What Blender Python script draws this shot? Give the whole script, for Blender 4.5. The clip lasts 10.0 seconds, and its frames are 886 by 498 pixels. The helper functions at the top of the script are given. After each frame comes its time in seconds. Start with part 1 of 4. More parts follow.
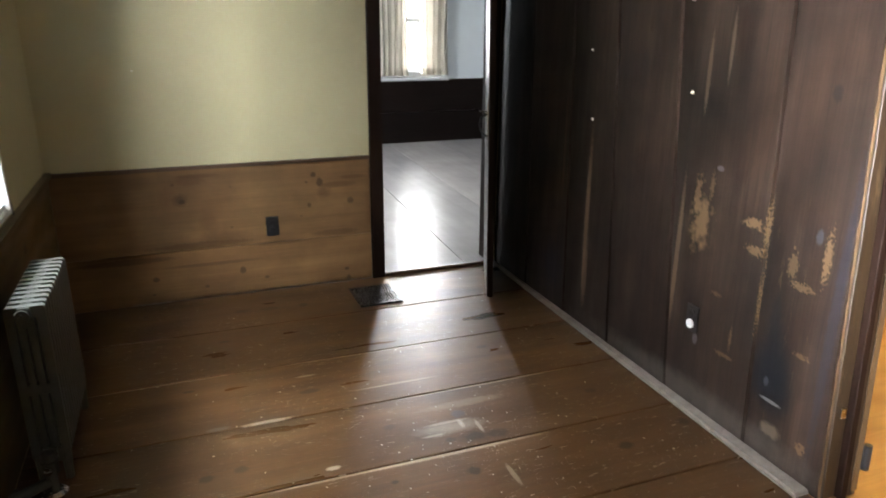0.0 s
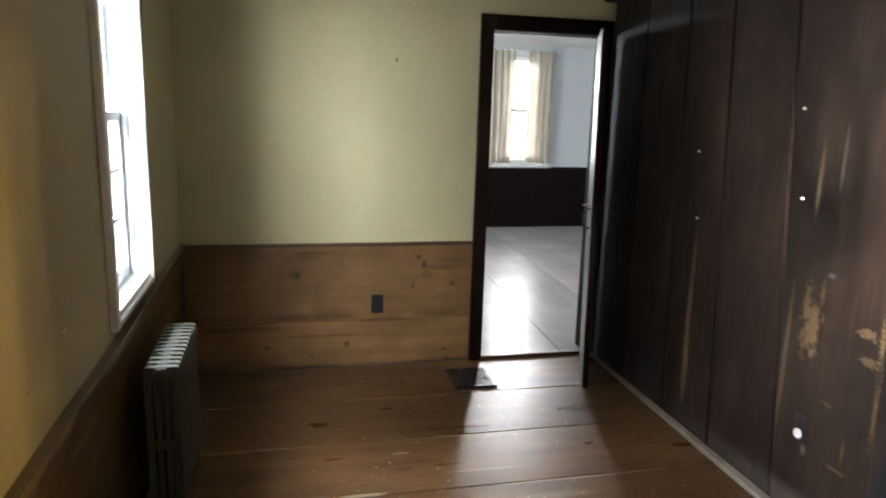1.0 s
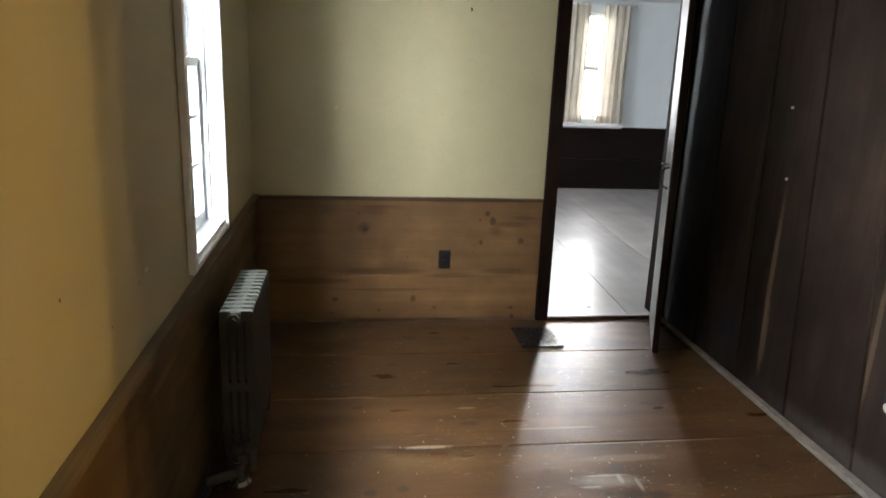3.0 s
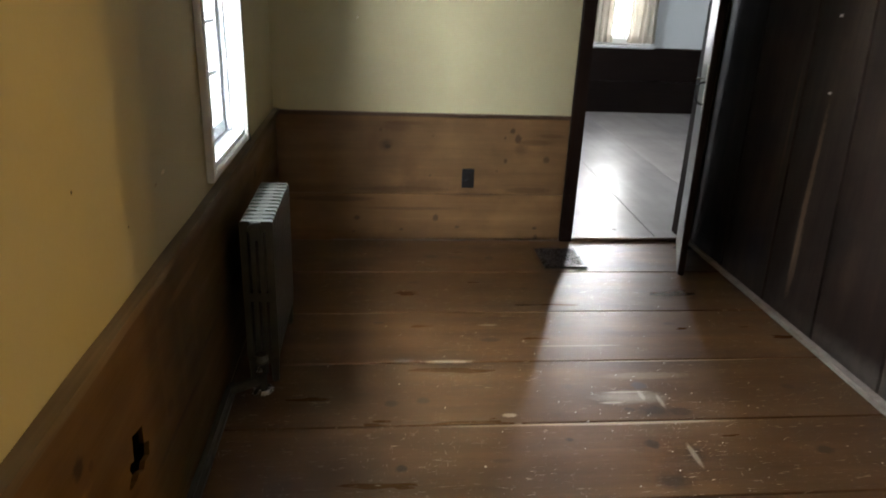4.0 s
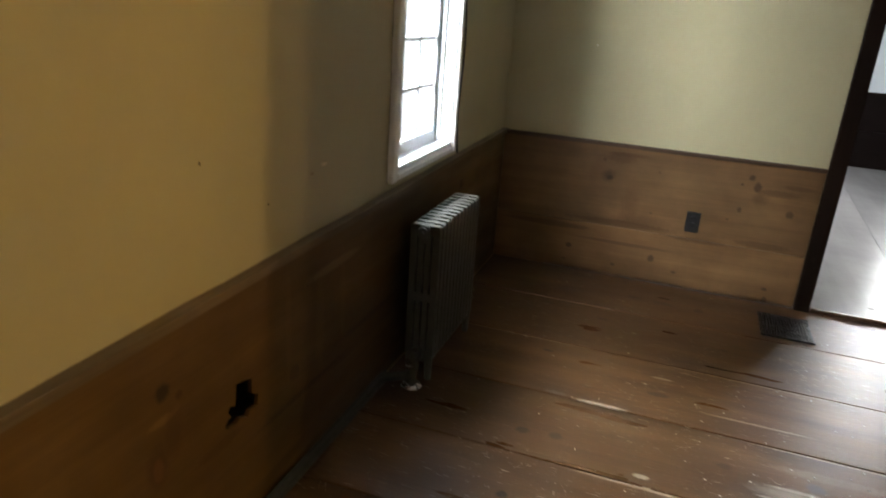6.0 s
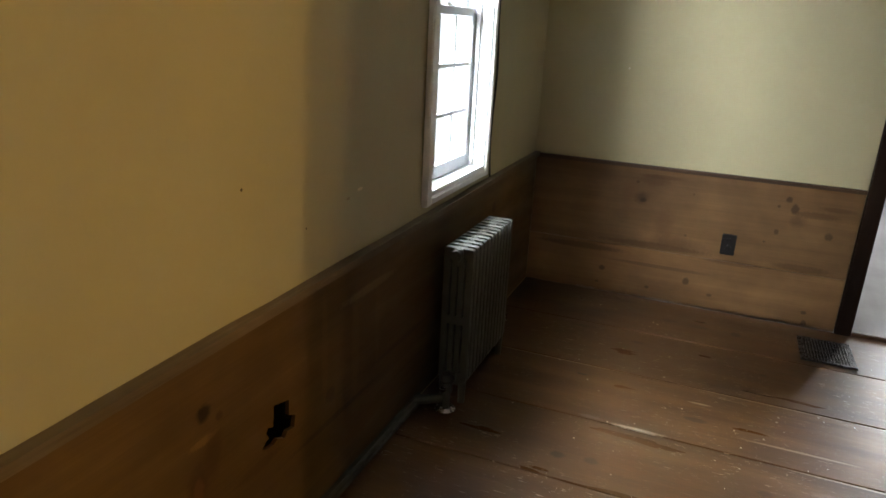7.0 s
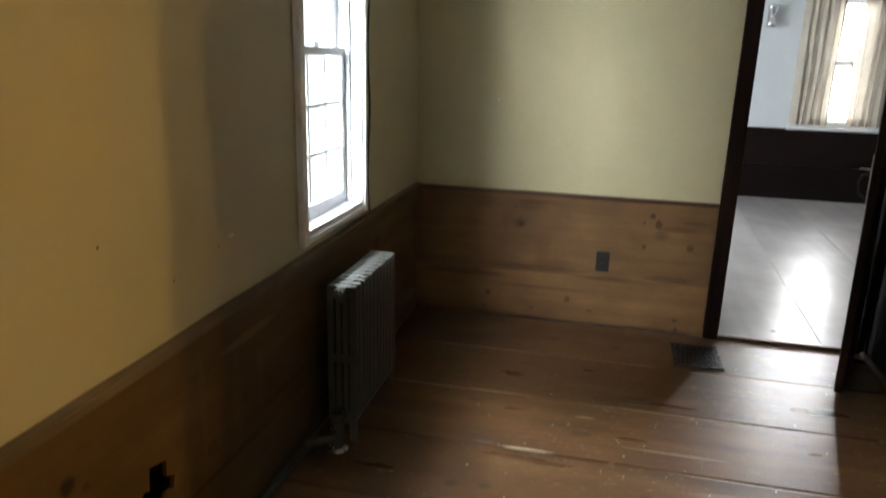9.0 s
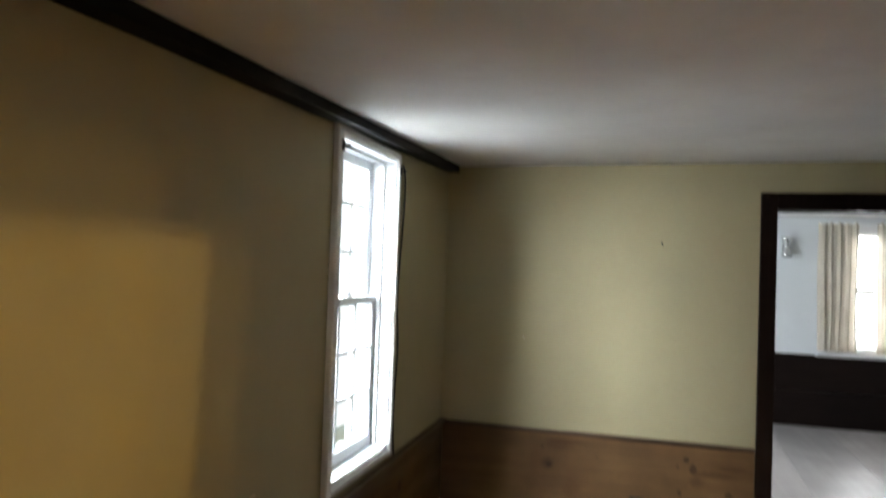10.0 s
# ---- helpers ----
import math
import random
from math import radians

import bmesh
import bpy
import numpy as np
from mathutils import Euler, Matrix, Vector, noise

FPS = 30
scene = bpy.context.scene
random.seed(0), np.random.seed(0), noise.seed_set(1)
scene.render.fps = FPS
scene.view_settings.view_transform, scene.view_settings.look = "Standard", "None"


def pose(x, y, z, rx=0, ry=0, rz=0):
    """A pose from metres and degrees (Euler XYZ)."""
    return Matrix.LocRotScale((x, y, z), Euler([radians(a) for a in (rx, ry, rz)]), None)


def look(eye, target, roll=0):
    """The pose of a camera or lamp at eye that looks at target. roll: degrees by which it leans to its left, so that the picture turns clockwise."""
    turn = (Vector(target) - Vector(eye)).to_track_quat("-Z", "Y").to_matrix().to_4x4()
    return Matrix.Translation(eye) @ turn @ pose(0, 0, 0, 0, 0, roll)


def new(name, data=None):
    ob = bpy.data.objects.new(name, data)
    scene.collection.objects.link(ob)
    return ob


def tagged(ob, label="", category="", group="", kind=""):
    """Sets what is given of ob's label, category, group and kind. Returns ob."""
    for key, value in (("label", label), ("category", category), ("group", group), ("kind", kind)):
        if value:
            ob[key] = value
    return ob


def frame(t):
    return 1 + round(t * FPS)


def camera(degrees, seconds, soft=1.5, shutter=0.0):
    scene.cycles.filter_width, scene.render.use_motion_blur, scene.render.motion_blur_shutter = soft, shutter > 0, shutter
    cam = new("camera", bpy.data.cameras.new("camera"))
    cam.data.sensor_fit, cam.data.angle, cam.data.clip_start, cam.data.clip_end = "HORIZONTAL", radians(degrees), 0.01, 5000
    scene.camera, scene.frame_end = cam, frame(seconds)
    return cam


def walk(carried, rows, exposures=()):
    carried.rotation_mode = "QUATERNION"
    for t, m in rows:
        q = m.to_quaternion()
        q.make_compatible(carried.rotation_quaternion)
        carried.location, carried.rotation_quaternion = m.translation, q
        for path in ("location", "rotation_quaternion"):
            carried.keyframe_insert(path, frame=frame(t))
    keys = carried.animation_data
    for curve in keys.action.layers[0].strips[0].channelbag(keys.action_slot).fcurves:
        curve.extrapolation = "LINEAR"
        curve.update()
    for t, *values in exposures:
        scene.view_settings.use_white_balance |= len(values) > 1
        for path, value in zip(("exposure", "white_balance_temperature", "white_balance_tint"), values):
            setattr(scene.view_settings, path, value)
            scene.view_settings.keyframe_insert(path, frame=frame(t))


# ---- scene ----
cam = camera(65.2, 10.0, soft=1.6, shutter=0.5)

PATH = [
    (0, (0.632, -3.871, 1.493), (1.313, -2.097, 0.87), 0.4),
    (0.5, (0.594, -3.949, 1.53), (1.177, -2.11, 1.002), 1.4),
    (1, (0.55, -3.954, 1.553), (0.995, -2.047, 1.147), 1.7),
    (1.5, (0.527, -3.962, 1.557), (0.87, -2.03, 1.174), 2.2),
    (2, (0.508, -3.954, 1.542), (0.795, -2.016, 1.142), 2.5),
    (3.5, (0.524, -3.888, 1.479), (0.782, -2.001, 0.869), 2.1),
    (4, (0.528, -3.868, 1.434), (0.732, -2.011, 0.719), 2.4),
    (4.5, (0.62, -3.746, 1.408), (0.686, -1.916, 0.605), 3.7),
    (5, (0.731, -3.656, 1.415), (0.51, -1.848, 0.588), 5.4),
    (5.5, (0.915, -3.759, 1.413), (0.381, -2.011, 0.601), 5.3),
    (6, (0.962, -3.819, 1.426), (0.363, -2.035, 0.747), 4.0),
    (6.2, (0.95, -3.829, 1.434), (0.277, -2.063, 0.779), 3.6),
    (7.5, (0.982, -3.839, 1.433), (0.3, -2.062, 0.82), 2.6),
    (8, (1.012, -3.831, 1.422), (0.414, -2.035, 0.777), 2.6),
    (8.5, (1.015, -3.811, 1.428), (0.502, -1.982, 0.802), 2.3),
    (9, (1.021, -3.836, 1.471), (0.6, -1.956, 0.935), 1.6),
    (9.5, (1.036, -3.857, 1.576), (0.587, -1.928, 1.302), 1.2),
    (10, (1.023, -3.864, 1.633), (0.496, -1.935, 1.683), 2.0),
]
walk(cam, [(t, look(eye, target, roll)) for t, eye, target, roll in PATH], exposures=[(0, 0.12), (2, 0.0), (3.5, 0.0), (4.5, -0.3), (5.5, -0.3), (6.2, -0.1), (9, -0.12), (10, -0.25)])

# ---- world and light ----
world = bpy.data.worlds.new("overcast_sky")
scene.world = world
world.use_nodes = True
wn = world.node_tree
sky = wn.nodes.new("ShaderNodeTexSky")
sky.sky_type, sky.sun_disc = "NISHITA", False
sky.sun_elevation, sky.sun_rotation, sky.dust_density = radians(42), radians(250), 4.0
wn.nodes["Background"].inputs["Strength"].default_value = 0.12
wn.links.new(sky.outputs[0], wn.nodes["Background"].inputs["Color"])

sun = new("sun", bpy.data.lights.new("sun", "SUN"))
sun.data.energy, sun.data.angle, sun.data.color = 0.6, radians(20), (1.0, 0.96, 0.9)
sun.matrix_world = look((-6, 3, 7), (0, 0, 0))


def sky_lamp(name, m, w, h, watts, color):
    lamp = new(name, bpy.data.lights.new(name, "AREA"))
    lamp.data.shape, lamp.data.size, lamp.data.size_y = "RECTANGLE", w, h
    lamp.data.energy, lamp.data.color = watts, color
    lamp.matrix_world = m
    return lamp


DAY = (0.86, 0.94, 1.0)
sky_lamp("daylight_side_window", look((-0.80, -2.48, 2.15), (0.32, -0.70, 1.25)), 1.15, 1.2, 580, DAY)
sky_lamp("daylight_side_ground", look((-2.4, -1.4, -0.3), (1.6, -0.9, 2.2)), 2.6, 1.2, 170, DAY)
side_sky = sky_lamp("daylight_side_sky", look((-1.15, -0.75, 2.75), (0.75, -1.65, 0.1)), 1.3, 0.9, 160, DAY)
side_sky.data.spread = radians(80)
rear_lamp = sky_lamp("daylight_rear_window", look((-0.55, -4.80, 1.55), (2.45, -2.95, 1.45)), 0.7, 1.3, 135, (0.96, 0.97, 1.0))
rear_lamp.data.spread = radians(44)
end_lamp = sky_lamp("daylight_end_window", look((3.60, 4.9, 1.55), (1.80, -1.7, 0.0)), 0.32, 1.3, 25, (0.96, 0.97, 0.98))
end_lamp.data.spread = radians(48)
sky_lamp("daylight_far_room", look((-0.2, 2.6, 1.95), (2.6, 1.9, 0.3)), 1.3, 1.5, 230, DAY)
WARM = (1.0, 0.64, 0.17)


def bulb_lamp(x, y, z, watts):
    lamp = new("bulb_light", bpy.data.lights.new("bulb_light", "POINT"))
    lamp.data.energy, lamp.data.color, lamp.data.shadow_soft_size = watts, WARM, 0.02
    lamp.location = (x, y, z)


BULBS = ((3.70, -2.430, 2.06, 32), (3.70, -2.512, 2.13, 108), (3.60, -2.585, 2.125, 40))
for b in BULBS:
    bulb_lamp(*b)


# ---- materials ----
def rgba(c):
    return (c[0], c[1], c[2], 1.0)


class Nodes:
    def __init__(self, name):
        self.m = bpy.data.materials.new(name)
        self.m.use_nodes = True
        self.t = self.m.node_tree
        self.b = self.t.nodes["Principled BSDF"]

    def n(self, kind, **props):
        node = self.t.nodes.new("ShaderNode" + kind)
        for k, v in props.items():
            node.inputs[k].default_value = v
        return node

    def link(self, a, b):
        self.t.links.new(a, b)

    def math(self, op, a, b=0.0, clamp=False):
        node = self.t.nodes.new("ShaderNodeMath")
        node.operation, node.use_clamp = op, clamp
        for i, v in enumerate((a, b)):
            if isinstance(v, (int, float)):
                node.inputs[i].default_value = v
            else:
                self.link(v, node.inputs[i])
        return node.outputs[0]

    def span(self, v, a, b, c, d):
        node = self.t.nodes.new("ShaderNodeMapRange")
        self.link(v, node.inputs[0])
        for i, x in enumerate((a, b, c, d)):
            node.inputs[i + 1].default_value = x
        return node.outputs[0]

    def mix(self, f, a, b, blend="MIX"):
        node = self.t.nodes.new("ShaderNodeMix")
        node.data_type, node.blend_type = "RGBA", blend
        for i, v in ((0, f), (6, a), (7, b)):
            if isinstance(v, tuple):
                node.inputs[i].default_value = rgba(v)
            elif isinstance(v, (int, float)):
                node.inputs[i].default_value = v
            else:
                self.link(v, node.inputs[i])
        return node.outputs[2]

    def place(self, shift=37.0):
        """World-aligned coordinates, moved along by a random amount for each piece."""
        tc = self.n("TexCoord")
        info = self.n("ObjectInfo")
        add = self.t.nodes.new("ShaderNodeVectorMath")
        add.operation = "ADD"
        self.link(tc.outputs["Object"], add.inputs[0])
        self.link(self.math("MULTIPLY", info.outputs["Random"], shift), add.inputs[1])
        self.random = info.outputs["Random"]
        return add.outputs[0]

    def noise(self, vec, scale, detail=5.0, rough=0.55, distort=0.0):
        mp = self.n("Mapping")
        mp.inputs["Scale"].default_value = scale if isinstance(scale, tuple) else (scale,) * 3
        self.link(vec, mp.inputs[0])
        nz = self.n("TexNoise", Scale=1.0, Detail=detail, Roughness=rough, Distortion=distort)
        self.link(mp.outputs[0], nz.inputs["Vector"])
        return nz.outputs[0]

    def within(self, centre, size):
        geo = self.n("NewGeometry")
        mp = self.n("Mapping")
        mp.inputs["Location"].default_value = tuple(-c / s for c, s in zip(centre, size))
        mp.inputs["Scale"].default_value = tuple(1 / s for s in size)
        self.link(geo.outputs["Position"], mp.inputs[0])
        ln = self.t.nodes.new("ShaderNodeVectorMath")
        ln.operation = "LENGTH"
        self.link(mp.outputs[0], ln.inputs[0])
        return self.span(ln.outputs["Value"], 0.4, 1.1, 1.0, 0.0)

    def spot(self, color, centre, size, paint, strength=1.0, wob=0.3):
        """A stain, knot or painted sheen of that size with an uneven edge at a place in the room."""
        geo = self.n("NewGeometry")
        sub = self.t.nodes.new("ShaderNodeVectorMath")
        sub.operation = "SUBTRACT"
        self.link(geo.outputs["Position"], sub.inputs[0])
        sub.inputs[1].default_value = centre
        div = self.t.nodes.new("ShaderNodeVectorMath")
        div.operation = "DIVIDE"
        self.link(sub.outputs[0], div.inputs[0])
        div.inputs[1].default_value = size
        ln = self.t.nodes.new("ShaderNodeVectorMath")
        ln.operation = "LENGTH"
        self.link(div.outputs[0], ln.inputs[0])
        nz = self.n("TexNoise", Scale=1.5 / min(size), Detail=4.0)
        self.link(geo.outputs["Position"], nz.inputs["Vector"])
        d = self.math("ADD", ln.outputs["Value"], self.math("MULTIPLY", self.math("SUBTRACT", nz.outputs[0], 0.5), wob * 2.5))
        f = self.math("MULTIPLY", self.span(d, 0.6 if sorted(size)[0] < 0.04 else 0.35, 1.05, 1.0, 0.0), strength, True)
        return self.mix(f, color, paint)

    def bump(self, h, strength, dist=0.003, prior=None):
        bp = self.n("Bump", Strength=strength, Distance=dist)
        self.link(h, bp.inputs["Height"])
        if prior is not None:
            self.link(prior, bp.inputs["Normal"])
        return bp.outputs[0]

    def finish(self, color, rough, normal=None, metal=0.0, coat=0.0, spec=0.5):
        b = self.b
        for key, v in (("Base Color", color), ("Roughness", rough)):
            if isinstance(v, tuple):
                b.inputs[key].default_value = rgba(v)
            elif isinstance(v, (int, float)):
                b.inputs[key].default_value = v
            else:
                self.link(v, b.inputs[key])
        b.inputs["Metallic"].default_value = metal
        b.inputs["Specular IOR Level"].default_value = spec
        b.inputs["Coat Weight"].default_value = coat
        b.inputs["Coat Roughness"].default_value = 0.12
        if normal is not None:
            self.link(normal, b.inputs["Normal"])
        return self.m


def wood(name, dark, light, axis, rough=(0.3, 0.5), spots=(), wear=None, wear_amount=0.0, vary=0.35, knots=0.0, coat=0.0, bump=0.25, spec=0.5, shift=37.0, fig=26.0, streak=0.35, zone=None, scuff=0.0, mottle=0.0):
    """Sawn wood: grain along an axis (0, 1, 2), cathedral figure, blotches, fine scratches, optional knots and wear."""
    k = Nodes(name)
    v = k.place(shift)
    s = [fig, fig, fig]
    s[axis] = 0.04 * fig
    g = [150.0, 150.0, 150.0]
    g[axis] = 4.0
    figure = k.noise(v, tuple(s), 4.0, 0.6, 0.2)
    fine = k.noise(v, tuple(g), 3.0, 0.6)
    blotch = k.noise(v, 2.3, 4.0, 0.6)
    f = k.math("ADD", k.math("MULTIPLY", figure, 1 - streak), k.math("MULTIPLY", fine, streak))
    c = k.mix(k.span(f, 0.3, 0.72, 0.0, 1.0), dark, light)
    c = k.mix(1.0, c, k.mix(k.span(blotch, 0.28, 0.72, 0.0, 1.0), (1 - vary,) * 3, (1 + vary * 0.5,) * 3), "MULTIPLY")
    c = k.mix(1.0, c, k.mix(k.random, (0.86, 0.86, 0.86), (1.1, 1.07, 1.04)), "MULTIPLY")
    if mottle > 0:
        patch = k.noise(v, tuple(2.5 if i == axis else 6.0 for i in range(3)), 3.0, 0.5, 0.4)
        c = k.mix(1.0, c, k.mix(k.span(patch, 0.30, 0.70, 0.0, 1.0), (1 - 0.6 * mottle, 1 - 0.68 * mottle, 1 - 0.72 * mottle), (1 + 0.28 * mottle, 1 + 0.3 * mottle, 1 + 0.3 * mottle)), "MULTIPLY")
    if knots > 0:
        mp = k.n("Mapping")
        ks = [3.6, 3.6, 3.6]
        ks[axis] = 1.8
        mp.inputs["Scale"].default_value = tuple(ks)
        k.link(v, mp.inputs[0])
        vor = k.n("TexVoronoi", Scale=1.0, Randomness=1.0)
        k.link(mp.outputs[0], vor.inputs["Vector"])
        d = k.math("ADD", vor.outputs["Distance"], k.math("MULTIPLY", k.math("SUBTRACT", fine, 0.5), 0.06))
        c = k.mix(k.span(d, 0.05, 0.085, knots, 0.0), c, tuple(x * 0.28 for x in dark))
        c = k.mix(k.span(d, 0.08, 0.2, knots * 0.35, 0.0), c, tuple(x * 0.7 for x in dark))
    r = k.span(k.noise(v, tuple(2.0 if i == axis else 11.0 for i in range(3)), 3.0, 0.5), 0.3, 0.7, rough[0], rough[1])
    if wear is not None:
        w = k.noise(v, tuple(6.0 if i == axis else 34.0 for i in range(3)), 6.0, 0.7)
        big = k.noise(v, 1.7, 2.0)
        m = k.math("MULTIPLY", k.span(w, 0.6, 0.72, 0.0, 1.0), k.span(big, 0.42, 0.62, 0.0, wear_amount), True)
        if zone is not None:
            m = k.math("MULTIPLY", m, k.within(*zone))
        c = k.mix(m, c, wear)
    if scuff > 0:
        for sc, lim in (((26.0, 190.0, 1.0), 0.66), ((170.0, 40.0, 1.0), 0.70), ((120.0, 140.0, 1.0), 0.73)):
            n1 = k.noise(v, sc, 3.0, 0.5, 0.6)
            m = k.math("MULTIPLY", k.span(n1, lim, lim + 0.03, 0.0, scuff), k.span(k.noise(v, 2.6, 3.0), 0.40, 0.62, 0.15, 1.0))
            c = k.mix(m, c, (0.55, 0.47, 0.38))
    for centre, size, paint, strength in spots:
        c = k.spot(c, centre, size, paint, strength, 1.1 if paint is BARE else 0.3)
    nrm = k.bump(fine, bump * 0.5, 0.0012)
    nrm = k.bump(k.noise(v, tuple(1.2 if i == axis else 9.0 for i in range(3)), 3.0), bump, 0.006, nrm)
    return k.finish(c, r, nrm, coat=coat, spec=spec)


def paint(name, colour, rough=0.6, vary=0.12, bump=0.1, scale=6.0, dirt=None, dirt_amount=0.3, metal=0.0, spots=(), fine=90.0):
    """Painted or plain surfaces with blotches, faint dirt and a fine relief."""
    k = Nodes(name)
    v = k.place(11.0)
    big = k.noise(v, scale, 5.0, 0.6)
    small = k.noise(v, fine, 4.0, 0.6)
    c = k.mix(k.span(big, 0.3, 0.7, 0.0, 1.0), tuple(x * (1 - vary) for x in colour), tuple(min(x * (1 + vary * 0.5), 0.95) for x in colour))
    if dirt is not None:
        c = k.mix(k.span(k.noise(v, scale * 2.3, 8.0, 0.7), 0.52, 0.75, 0.0, dirt_amount), c, dirt)
    for centre, size, tint, strength in spots:
        c = k.spot(c, centre, size, tint, strength)
    r = k.span(small, 0.2, 0.8, max(rough - 0.1, 0.03), min(rough + 0.1, 1.0))
    nrm = k.bump(small, bump, 0.001)
    nrm = k.bump(big, bump * 1.5, 0.006, nrm)
    return k.finish(c, r, nrm, metal=metal)


BARE = (0.15, 0.098, 0.048)
PINE_D, PINE_L = (0.070, 0.0325, 0.0125), (0.145, 0.073, 0.029)
KNOT = (0.026, 0.012, 0.006)
PALE = (0.42, 0.33, 0.24)
FLOOR_SPOTS = [
    ((0.857, -0.265, 0), (0.045, 0.022, 1), KNOT, 0.8), ((1.0, -0.275, 0), (0.06, 0.028, 1), KNOT, 0.6), ((1.184, -0.282, 0), (0.028, 0.035, 1), KNOT, 0.8),
    ((1.04, -1.24, 0), (0.05, 0.02, 1), KNOT, 0.8), ((0.60, -1.71, 0), (0.03, 0.024, 1), KNOT, 0.9), ((0.718, -1.696, 0), (0.028, 0.022, 1), KNOT, 0.9),
    ((1.564, -1.62, 0), (0.035, 0.03, 1), (0.05, 0.045, 0.05), 0.8), ((1.568, -1.79, 0), (0.085, 0.045, 1), KNOT, 0.95), ((1.479, -1.985, 0), (0.03, 0.028, 1), KNOT, 0.9),
    ((2.166, -1.646, 0), (0.03, 0.022, 1), KNOT, 0.9), ((2.071, -2.04, 0), (0.035, 0.028, 1), KNOT, 0.9), ((0.84, -1.416, 0), (0.11, 0.012, 1), (0.55, 0.47, 0.38), 0.65),
    ((1.75, -1.432, 0), (0.45, 0.010, 1), PALE, 0.7), ((1.45, -1.862, 0), (0.4, 0.012, 1), PALE, 0.7), ((0.35, -0.972, 0), (0.4, 0.008, 1), PALE, 0.45),
    ((1.45, -0.972, 0), (0.5, 0.008, 1), PALE, 0.5), ((1.5, -1.70, 0), (0.16, 0.05, 1), (0.45, 0.40, 0.34), 0.35), ((1.62, -1.55, 0), (0.2, 0.03, 1), (0.4, 0.33, 0.26), 0.2),
    ((1.50, -1.665, 0), (0.10, 0.009, 1), (0.5, 0.45, 0.38), 0.38), ((1.61, -1.73, 0), (0.010, 0.05, 1), (0.5, 0.45, 0.38), 0.4), ((1.42, -1.735, 0), (0.05, 0.008, 1), (0.5, 0.45, 0.38), 0.38),
    ((1.55, -1.69, 0), (0.012, 0.035, 1), (0.5, 0.45, 0.38), 0.45), ((1.60, -2.05, 0), (0.012, 0.07, 1), (0.45, 0.40, 0.33), 0.3), ((1.05, -1.10, 0), (0.05, 0.008, 1), (0.5, 0.44, 0.36), 0.5),
    ((0.622, -2.075, 0), (0.022, 0.02, 1), KNOT, 0.9),
    ((0.56, -1.07, 0), (0.03, 0.012, 1), KNOT, 0.7), ((0.74, -0.62, 0), (0.035, 0.014, 1), KNOT, 0.7), ((0.45, -0.55, 0), (0.05, 0.014, 1), KNOT, 0.5), ((1.30, -0.70, 0), (0.02, 0.014, 1), KNOT, 0.7), ((1.97, -0.18, 0), (0.05, 0.012, 1), KNOT, 0.8), ((2.03, -0.10, 0), (0.04, 0.010, 1), KNOT, 0.8),
    ((1.28, -1.62, 0), (0.03, 0.02, 1), KNOT, 0.6), ((1.20, -1.95, 0), (0.016, 0.012, 1), KNOT, 0.9), ((0.95, -2.05, 0), (0.05, 0.012, 1), KNOT, 0.5), ((2.38, -1.98, 0), (0.03, 0.03, 1), KNOT, 0.9), ((1.90, -1.10, 0), (0.03, 0.015, 1), KNOT, 0.6), ((1.05, -1.86, 0), (0.3, 0.008, 1), PALE, 0.45),
    ((0.66, -1.405, 0), (0.05, 0.014, 1), (0.10, 0.085, 0.08), 0.7), ((1.02, -1.80, 0), (0.03, 0.014, 1), (0.5, 0.45, 0.38), 0.6), ((1.40, -1.30, 0), (0.22, 0.007, 1), PALE, 0.5), ((1.66, -1.80, 0), (0.05, 0.03, 1), KNOT, 0.8), ((1.47, -1.78, 0), (0.025, 0.018, 1), KNOT, 0.8), ((1.479, -2.175, 0), (0.07, 0.05, 1), KNOT, 0.7),
]
M_FLOOR = wood("varnished_wide_pine", PINE_D, PINE_L, 0, (0.27, 0.37), FLOOR_SPOTS, None, 0.0, 0.25, 0.0, 0.0, 0.25, 0.38, 5.0, 9.0, 0.3, scuff=0.55, mottle=0.6)
FAR_SPOTS = [((2.06, 0.17, 0), (0.02, 0.02, 1), KNOT, 0.7)]
# Daylight sheen on these boards is put into the pale grey base colour.
M_FAR_FLOOR = wood("polished_pine_pale_sheen", (0.27, 0.250, 0.245), (0.33, 0.305, 0.298), 1, (0.29, 0.33), FAR_SPOTS, None, 0.0, 0.2, 0.0, 0.0, 0.2, 0.035, 37.0, 10.0, 0.15)
M_PINE_FLOOR = wood("yellow_pine_floor", (0.30, 0.16, 0.05), (0.5, 0.30, 0.10), 0, (0.35, 0.5), (), None, 0, 0.3, 0.8)
